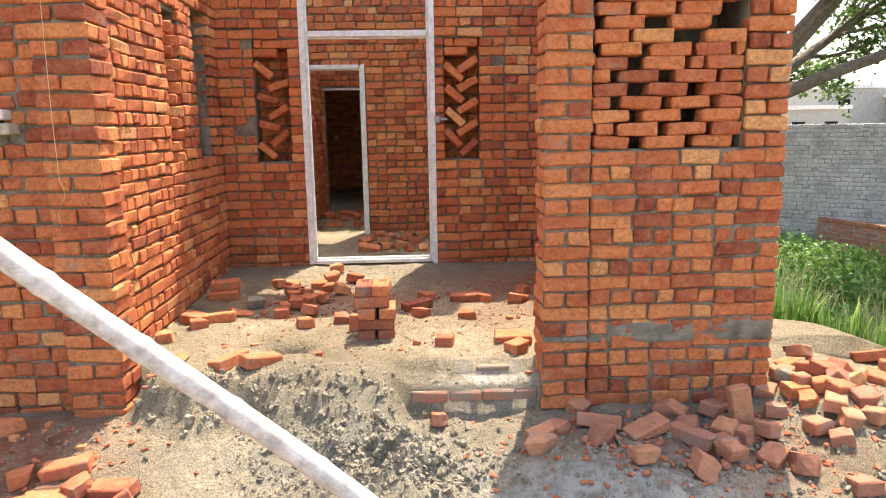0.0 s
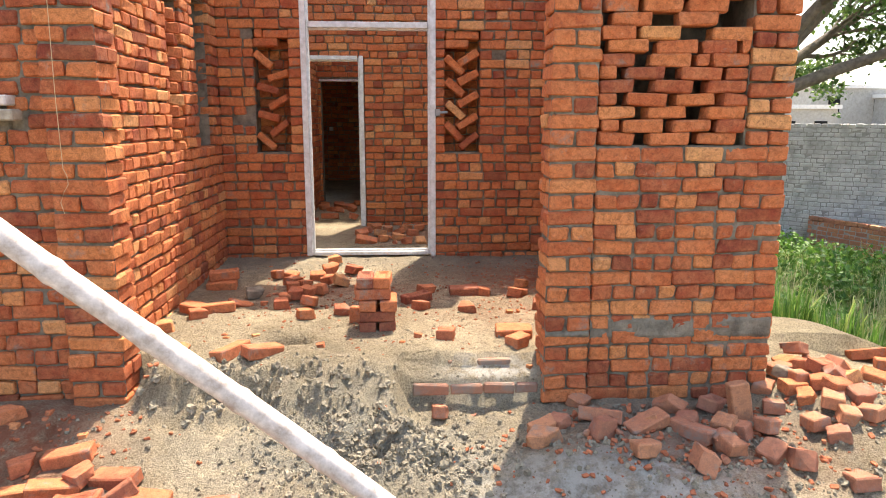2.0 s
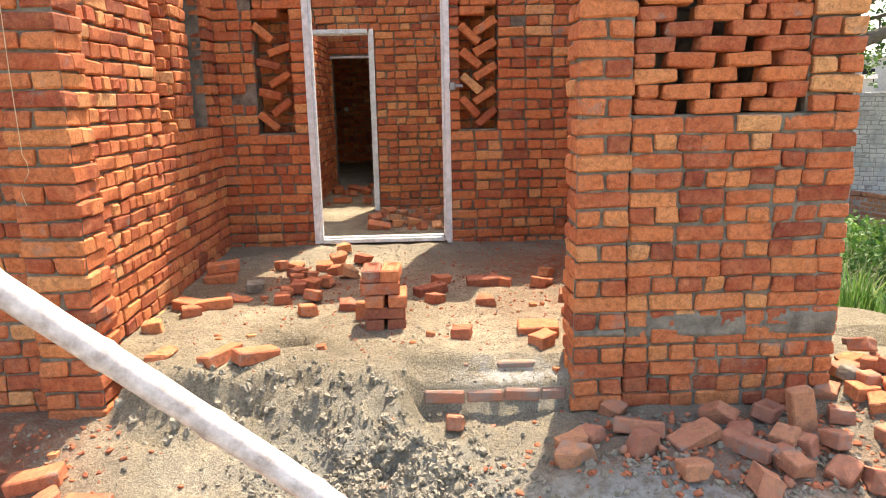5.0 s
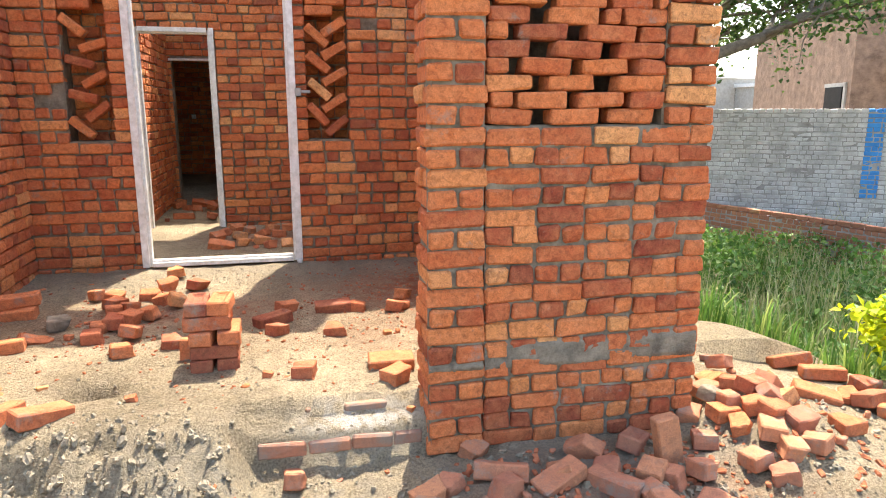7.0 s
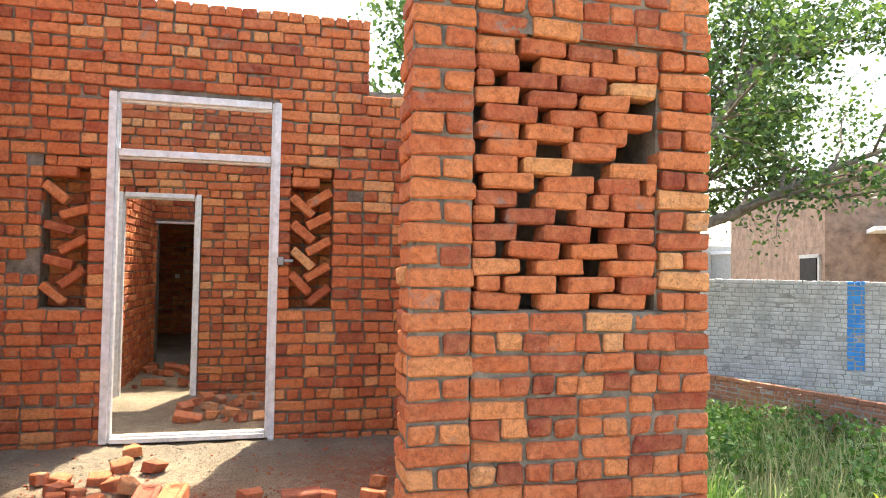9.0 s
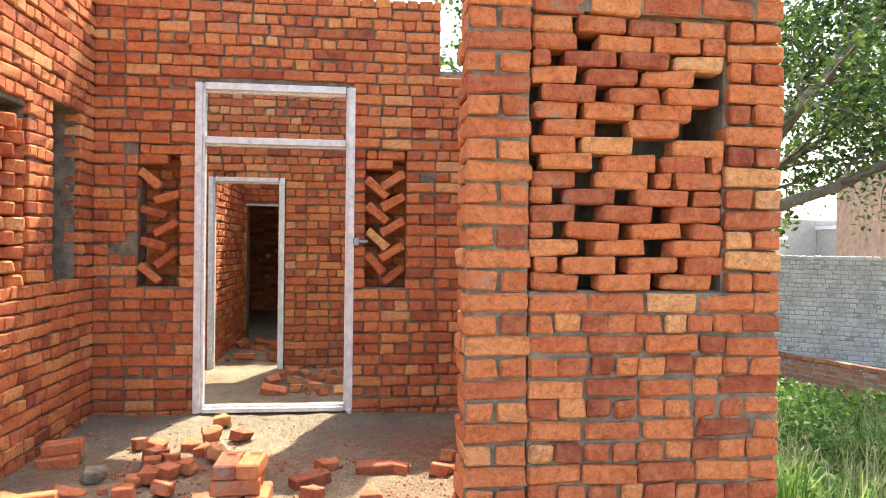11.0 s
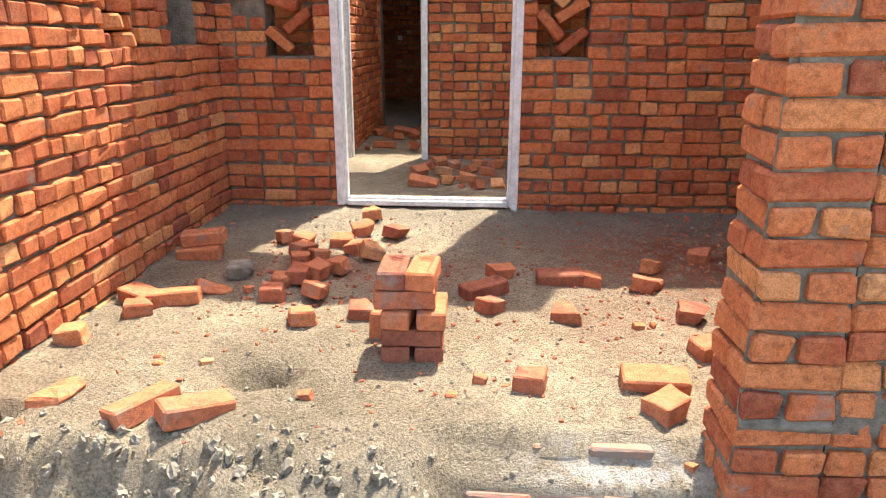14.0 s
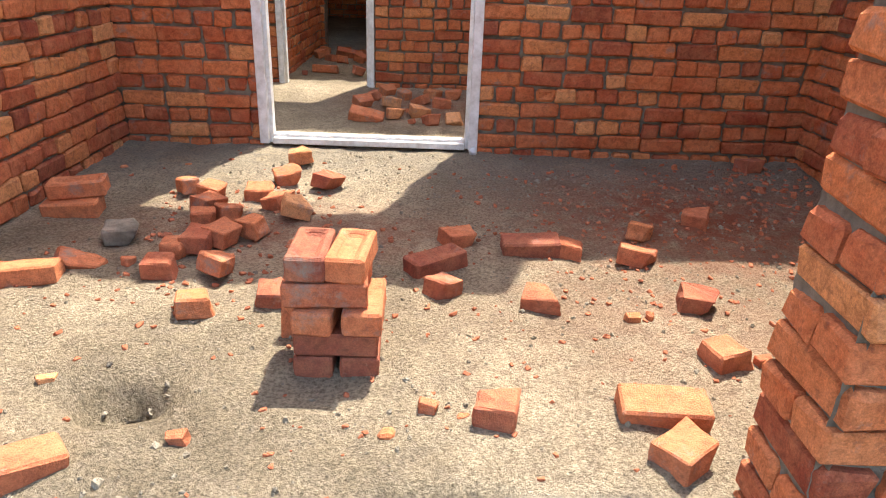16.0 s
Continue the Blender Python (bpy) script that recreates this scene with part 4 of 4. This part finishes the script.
GP, GQ = (3.4, 13.55, 0), (13.4, 5.9, 0)
grey = part("wall_boundary", slab_line(bmesh.new(), GP, GQ, -1.2, 1.42, 0.2), M_JOINT)
tagged(grey, "grey whitewashed brick boundary wall with a blue stripe", "wall", kind="structure")
hole = [(u, u + 0.09, z, z + 0.07) for u, z in ((4.2, 0.5), (5.6, 0.47), (6.5, 0.5), (7.3, 0.46), (3.4, 0.55), (5.0, -0.5))]
U_BLUE = (6.62, 6.86)
lay(grey, facing(1.0, 11.5, -0.6, 1.45, face_line(GP, GQ), [(*U_BLUE, 0.1, 2.0)], 21, depth=0.09, gaps=hole), 300, (8.3, 9.6, 0.6), M_WASH)
lay(grey, facing(*U_BLUE, 0.1, 1.45, face_line(GP, GQ), (), 23, depth=0.09), 300, None, M_BLUE)
LP, LQ = (6.6, 10.9, 0), (8.25, 5.4, 0)
low = part("wall_field", slab_line(bmesh.new(), LP, LQ, -1.2, -0.16, 0.2), M_JOINT)
tagged(low, "low old brick wall in the field", "wall", kind="structure")
lay(low, facing(0, 5.7, -0.85, -0.1, face_line(LP, LQ), (), 22, depth=0.09), 300, (7.6, 7.6, -0.2), M_OLD)


def house(corner, left, right, z0, z1):
    root = tagged(new("brick_house"), "old brown brick house behind the boundary wall", "house", kind="thing")
    bm = bmesh.new()
    c, l, r = (Vector((*p, 0)) for p in (corner, left, right))
    b = l + r - c
    v = [bm.verts.new((p.x, p.y, z)) for z in (z0, z1) for p in (c, r, b, l)]
    for f in ((3, 2, 1, 0), (4, 5, 6, 7), (0, 1, 5, 4), (1, 2, 6, 5), (2, 3, 7, 6), (3, 0, 4, 7)):
        bm.faces.new([v[i] for i in f])
    part("wall", bm, M_HOUSE, root)
    d = (l - c).normalized()
    n = Vector((-d.y, d.x, 0))
    if n.dot(-c) < 0:
        n = -n
    win = part("window", slab_line(bmesh.new(), c + d * 0.8 + n * 0.03, c + d * 2.0 + n * 0.03, z0, z0 + 0.1, 0.02), M_HOUSE, root)
    # the pane is a near-black sheet, its interior shade put into the colour
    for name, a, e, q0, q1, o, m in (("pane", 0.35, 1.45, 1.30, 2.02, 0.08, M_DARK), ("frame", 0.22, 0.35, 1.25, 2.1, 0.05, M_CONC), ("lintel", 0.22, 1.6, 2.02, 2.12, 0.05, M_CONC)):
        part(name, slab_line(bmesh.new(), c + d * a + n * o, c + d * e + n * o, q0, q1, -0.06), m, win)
    e = (r - c).normalized()
    k = Vector((e.y, -e.x, 0))
    if k.dot(-c) < 0:
        k = -k
    shed = part("canopy", slab_line(bmesh.new(), c + e * 0.9 + k * 0.03, c + e * 4.2 + k * 0.03, 2.62, 2.72, -1.4 if (Vector((-e.y, e.x, 0))).dot(k) < 0 else 1.4), M_CLOTH, root, "pale sheet canopy")
    part("post", slab_line(bmesh.new(), c + e * 2.0 + k * 1.35, c + e * 2.2 + k * 1.35, z0, 2.6, 0.2), M_CLOTH, shed)
    # doorway: a black sheet on the solid wall, painted as its inner shade
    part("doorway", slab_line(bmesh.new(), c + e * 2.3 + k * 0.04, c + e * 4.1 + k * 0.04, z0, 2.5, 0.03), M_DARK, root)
    rf = part("roof", slab_line(bmesh.new(), c + e * 0.3, r - e * 0.2, z1, z1 + 0.25, 0.3), M_HOUSE, root)
    return root


M_HOUSE = plain("brown house brick", (0.13, 0.085, 0.06), (0.30, 0.20, 0.145), 3.5, 0.95, 0.05, 9)
house((13.5, 15.1), (16.7, 23.0), (17.8, 11.6), -0.9, 4.15)
rb = random.Random(8)
for x, y, w, h in ((38, 56, 8, 4.2), (30, 50, 5, 2.4), (44, 52, 9, 3.4)):
    root = tagged(new("far_house"), "pale plastered house far beyond the field", "house", "far houses", "thing")
    bm = bmesh.new()
    box(bm, x - w / 2, x + w / 2, y, y + 6, -1, h)
    part("wall", bm, M_CONC, root)
    bm = bmesh.new()
    box(bm, x - w / 2 - 0.2, x + w / 2 + 0.2, y - 0.2, y + 6.2, h, h + 0.3)
    part("roof", bm, M_CLOTH, root)
    # windows are black boxes on the wall, coloured as the shade within
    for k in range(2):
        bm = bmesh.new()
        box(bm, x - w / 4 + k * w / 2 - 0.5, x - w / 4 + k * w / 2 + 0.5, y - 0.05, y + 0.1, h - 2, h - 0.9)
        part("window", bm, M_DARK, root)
tagged(tube("utility_pole", [(10.35, 8.0, -1), (10.37, 8.02, 2.5), (10.38, 8.0, 7.5)], [0.13, 0.11, 0.09], M_CONC), "grey concrete utility pole by the boundary wall", "pole", kind="thing")

# ---- plants ----


def leaves(name, spots, size, material, seed, parent=None, slim=0.42):
    rnd = random.Random(seed)
    V, F = [], []
    for p in spots:
        s = size * rnd.uniform(0.6, 1.3)
        m = Matrix.Translation(p) @ Euler((rnd.gauss(0, 0.7), rnd.gauss(0, 0.7), rnd.random() * 6.28)).to_matrix().to_4x4()
        o = len(V)
        for x, y, z in ((0, 0, 0), (0.35, slim, 0.06), (1, 0, -0.12), (0.35, -slim, 0.06), (0.4, 0, -0.02)):
            V.append(m @ Vector((x * s, y * s, z * s)))
        F += [(o, o + 4, o + 1), (o + 1, o + 4, o + 2), (o + 2, o + 4, o + 3), (o + 3, o + 4, o)]
    me = bpy.data.meshes.new(name)
    me.from_pydata(V, [], F)
    me.materials.append(material)
    ob = new(name, me)
    if parent:
        ob.parent = parent
    return ob


def limb(p, d, length, r, rnd, out, tips, depth):
    pts, rad = [p.copy()], [r]
    n = 7
    for i in range(n):
        d = (d + Vector((rnd.gauss(0, 0.13), rnd.gauss(0, 0.13), rnd.gauss(0.02, 0.1)))).normalized()
        p = p + d * (length / n)
        pts.append(p.copy())
        rad.append(r * (1 - 0.75 * (i + 1) / n))
        if depth <= 1:
            tips.append((p.copy(), d.copy()))
        if depth > 0 and i > 1:
            for _ in range(2):
                side = (d + Vector((rnd.gauss(0, 0.8), rnd.gauss(0, 0.8), rnd.gauss(-0.05, 0.5)))).normalized()
                limb(p, side, length * rnd.uniform(0.35, 0.55), rad[-1] * 0.55, rnd, out, tips, depth - 1)
    out.append((pts, rad))


def tree(base, limbs, leaf_n, leaf_size, seed, label):
    rnd = random.Random(seed)
    root = tagged(new("tree"), label, "tree", kind="thing")
    out, tips = [], []
    fork = Vector(base) + Vector((0.1, -0.1, 2.5))
    tube("trunk", [base, Vector(base).lerp(fork, 0.5) + Vector((0.05, 0, 0)), fork], [0.24, 0.19, 0.15], M_BARK, root)
    for d, ln in limbs:
        limb(fork.copy(), Vector(d).normalized(), ln, 0.11, rnd, out, tips, 2)
    for pts, rad in out:
        if rad[0] > 0.012:
            tube("limb", pts, rad, M_BARK, root, 6)
    spots = []
    for _ in range(leaf_n):
        p, d = rnd.choice(tips)
        spots.append(p + Vector((rnd.gauss(0, 0.13), rnd.gauss(0, 0.13), rnd.gauss(-0.05, 0.12))))
    leaves("crown", spots, leaf_size, M_LEAF, seed, root)
    return root


tree((4.05, 9.0, -0.8), [((0.95, -0.35, 0.38), 4.4), ((0.75, -0.1, 0.8), 4.0), ((0.4, -0.5, 0.9), 3.6), ((-0.5, -0.2, 0.9), 3.4), ((-0.9, 0.1, 0.5), 3.2), ((0.9, 0.3, 0.6), 4.0)], 34000, 0.078, 4, "leafy neem tree spreading over the field")
tree((14.5, 30.0, -0.8), [((0.7, 0, 0.7), 3.5), ((-0.7, 0, 0.7), 3.5), ((0, 0.5, 0.9), 3.5)], 5000, 0.2, 6, "far leafy tree beyond the boundary wall")


def bush(c, r, n, size, seed):
    rnd = random.Random(seed)
    root = tagged(new("bush"), "bright yellow-green leafy bush beside the rubble", "bush", kind="thing")
    foot = Vector((c[0], c[1], ground_z(c[0], c[1]) - 0.03))
    spots = []
    for i in range(26):
        a, e = rnd.random() * 6.28, rnd.uniform(0.15, 1.4)
        q = Vector(c) + Vector((math.cos(a) * math.cos(e) * r, math.sin(a) * math.cos(e) * r, math.sin(e) * r * 1.1 - 0.25)) * rnd.uniform(0.7, 1.1)
        mid = foot.lerp(q, 0.5) + Vector((0, 0, 0.1))
        tube("stem", [foot, mid, q], [0.012, 0.008, 0.003], M_BARK, root, 5)
        for _ in range(n // 26):
            t = rnd.uniform(0.35, 1.0)
            spots.append(mid.lerp(q, t) + Vector((rnd.gauss(0, 0.05), rnd.gauss(0, 0.05), rnd.gauss(0, 0.05))))
    leaves("foliage", spots, size, M_LIME, seed, root, 0.34)
    return root


bush((3.12, 2.98, 0.42), 0.68, 5200, 0.062, 9)


def grass(name, label, n, area, h0, h1, w, material, seed):
    rnd = random.Random(seed)
    V, F = [], []
    k = 0
    while k < n:
        x, y = rnd.uniform(area[0], area[1]), rnd.uniform(area[2], area[3])
        if 0.6 * x + 0.8 * y < 4.25 + 0.2 * rough_at(x, y, 2, 2) or x < 1.95:
            continue
        u, v = (x - GP[0], y - GP[1])
        if u * 7.65 + v * 10 > -0.6:
            continue
        patch = rough_at(x, y, 1.3, 3)
        if patch < -0.35 and rnd.random() < 0.85:
            continue
        k += 1
        h = rnd.uniform(h0, h1) * (0.8 + 0.5 * patch)
        a, lean = rnd.random() * 6.28, rnd.uniform(0.1, 0.6)
        z = ground_z(x, y) - 0.01
        dx, dy = math.cos(a), math.sin(a)
        o = len(V)
        for t, ww in ((0, 1), (0.5, 0.8), (0.85, 0.45)):
            b = lean * h * t * t
            for sgn in (-1, 1):
                V.append((x + dx * b - dy * w * ww * sgn, y + dy * b + dx * w * ww * sgn, z + h * t * (1 - 0.25 * lean * t)))
        V.append((x + dx * lean * h * 1.15, y + dy * lean * h * 1.15, z + h * (0.95 - 0.35 * lean)))
        F += [(o, o + 1, o + 3, o + 2), (o + 2, o + 3, o + 5, o + 4), (o + 4, o + 5, o + 6)]
    me = bpy.data.meshes.new(name)
    me.from_pydata(V, [], F)
    me.materials.append(material)
    return tagged(new(name, me), label, "grass", kind="stuff")


grass("field_grass", "tall green grass and weeds in the sunken field", 26000, (1.95, 9.5, 2.6, 12.5), 0.22, 0.5, 0.006, M_GRASS, 15)
grass("near_grass", "dense green grass along the sand bank", 11000, (1.95, 4.6, 2.6, 6.0), 0.12, 0.36, 0.004, M_GRASS, 16)
grass("seed_weeds", "pale seeding weeds among the grass", 2500, (3.0, 8.0, 3.0, 9.0), 0.5, 0.95, 0.006, M_SEED, 17)


def weeds(n, seed):
    rnd = random.Random(seed)
    spots = []
    while len(spots) < n:
        x, y = rnd.uniform(2.0, 8.0), rnd.uniform(2.8, 11.0)
        if 0.6 * x + 0.8 * y < 4.3 or (x - GP[0]) * 7.65 + (y - GP[1]) * 10 > -1.0 or rough_at(x, y, 0.9, 2) < -0.05:
            continue
        for _ in range(14):
            spots.append(Vector((x + rnd.gauss(0, 0.1), y + rnd.gauss(0, 0.1), ground_z(x, y) + rnd.uniform(0.08, 0.5))))
    return tagged(leaves("leafy_weeds", spots, 0.07, M_WEED, seed), "low leafy green weeds across the field", "weeds", kind="stuff")


M_WEED = leaf_mat("weed leaf", (0.05, 0.12, 0.02), (0.09, 0.20, 0.03), (0.18, 0.30, 0.06), 0.4)
weeds(14000, 33)


M_CRUMB = plain("crushed red brick", (0.24, 0.07, 0.035), (0.46, 0.16, 0.075), 30, 1.0, 0.004, 90)


def crumbs(rows, seed):
    rnd = random.Random(seed)
    V, F = [], []
    for cx, cy, sx, sy, n, s0, s1 in rows:
        for _ in range(n):
            x, y = rnd.gauss(cx, sx), rnd.gauss(cy, sy)
            if y > 5.25 or (y > 2.85 and not -1.7 < x < 1.42) or (2.85 < y < 3.15 and x > 0.32):
                continue
            s = rnd.uniform(s0, s1)
            vs, fs = chamfered(s * 2, s * 1.4, s, s * 0.2, rnd, s * 0.25)
            m = Matrix.Translation((x, y, ground_z(x, y) + s * 0.2)) @ Euler((rnd.uniform(-0.5, 0.5), rnd.uniform(-0.5, 0.5), rnd.random() * 6)).to_matrix().to_4x4()
            o = len(V)
            V += [m @ Vector(v) for v in vs]
            F += [[o + i for i in f] for f in outward(vs, fs)]
    me = bpy.data.meshes.new("brick_crumbs")
    me.from_pydata(V, [], F)
    me.materials.append(M_CRUMB)
    return tagged(new("brick_crumbs", me), "crumbs of crushed red brick on the ground", "crumbs", kind="stuff")


crumbs([(0.7, 4.5, 0.45, 0.35, 500, 0.003, 0.010), (-0.9, 4.2, 0.4, 0.35, 260, 0.003, 0.011), (0.0, 3.7, 0.7, 0.4, 200, 0.002, 0.009), (0.9, 2.5, 0.45, 0.2, 400, 0.004, 0.016), (1.8, 2.8, 0.3, 0.25, 200, 0.004, 0.016), (-1.9, 2.65, 0.3, 0.2, 200, 0.004, 0.013), (1.2, 4.95, 0.2, 0.2, 120, 0.004, 0.014)], 61)

# ---- bricks of the walls ----
lay_all()
spread_mortar()

# ---- plan units to metres ----
for ob in list(scene.objects):
    if ob.parent is None and ob.type in {"MESH", "EMPTY"}:
        ob.location = ob.location * UNIT
        ob.scale = ob.scale * UNIT
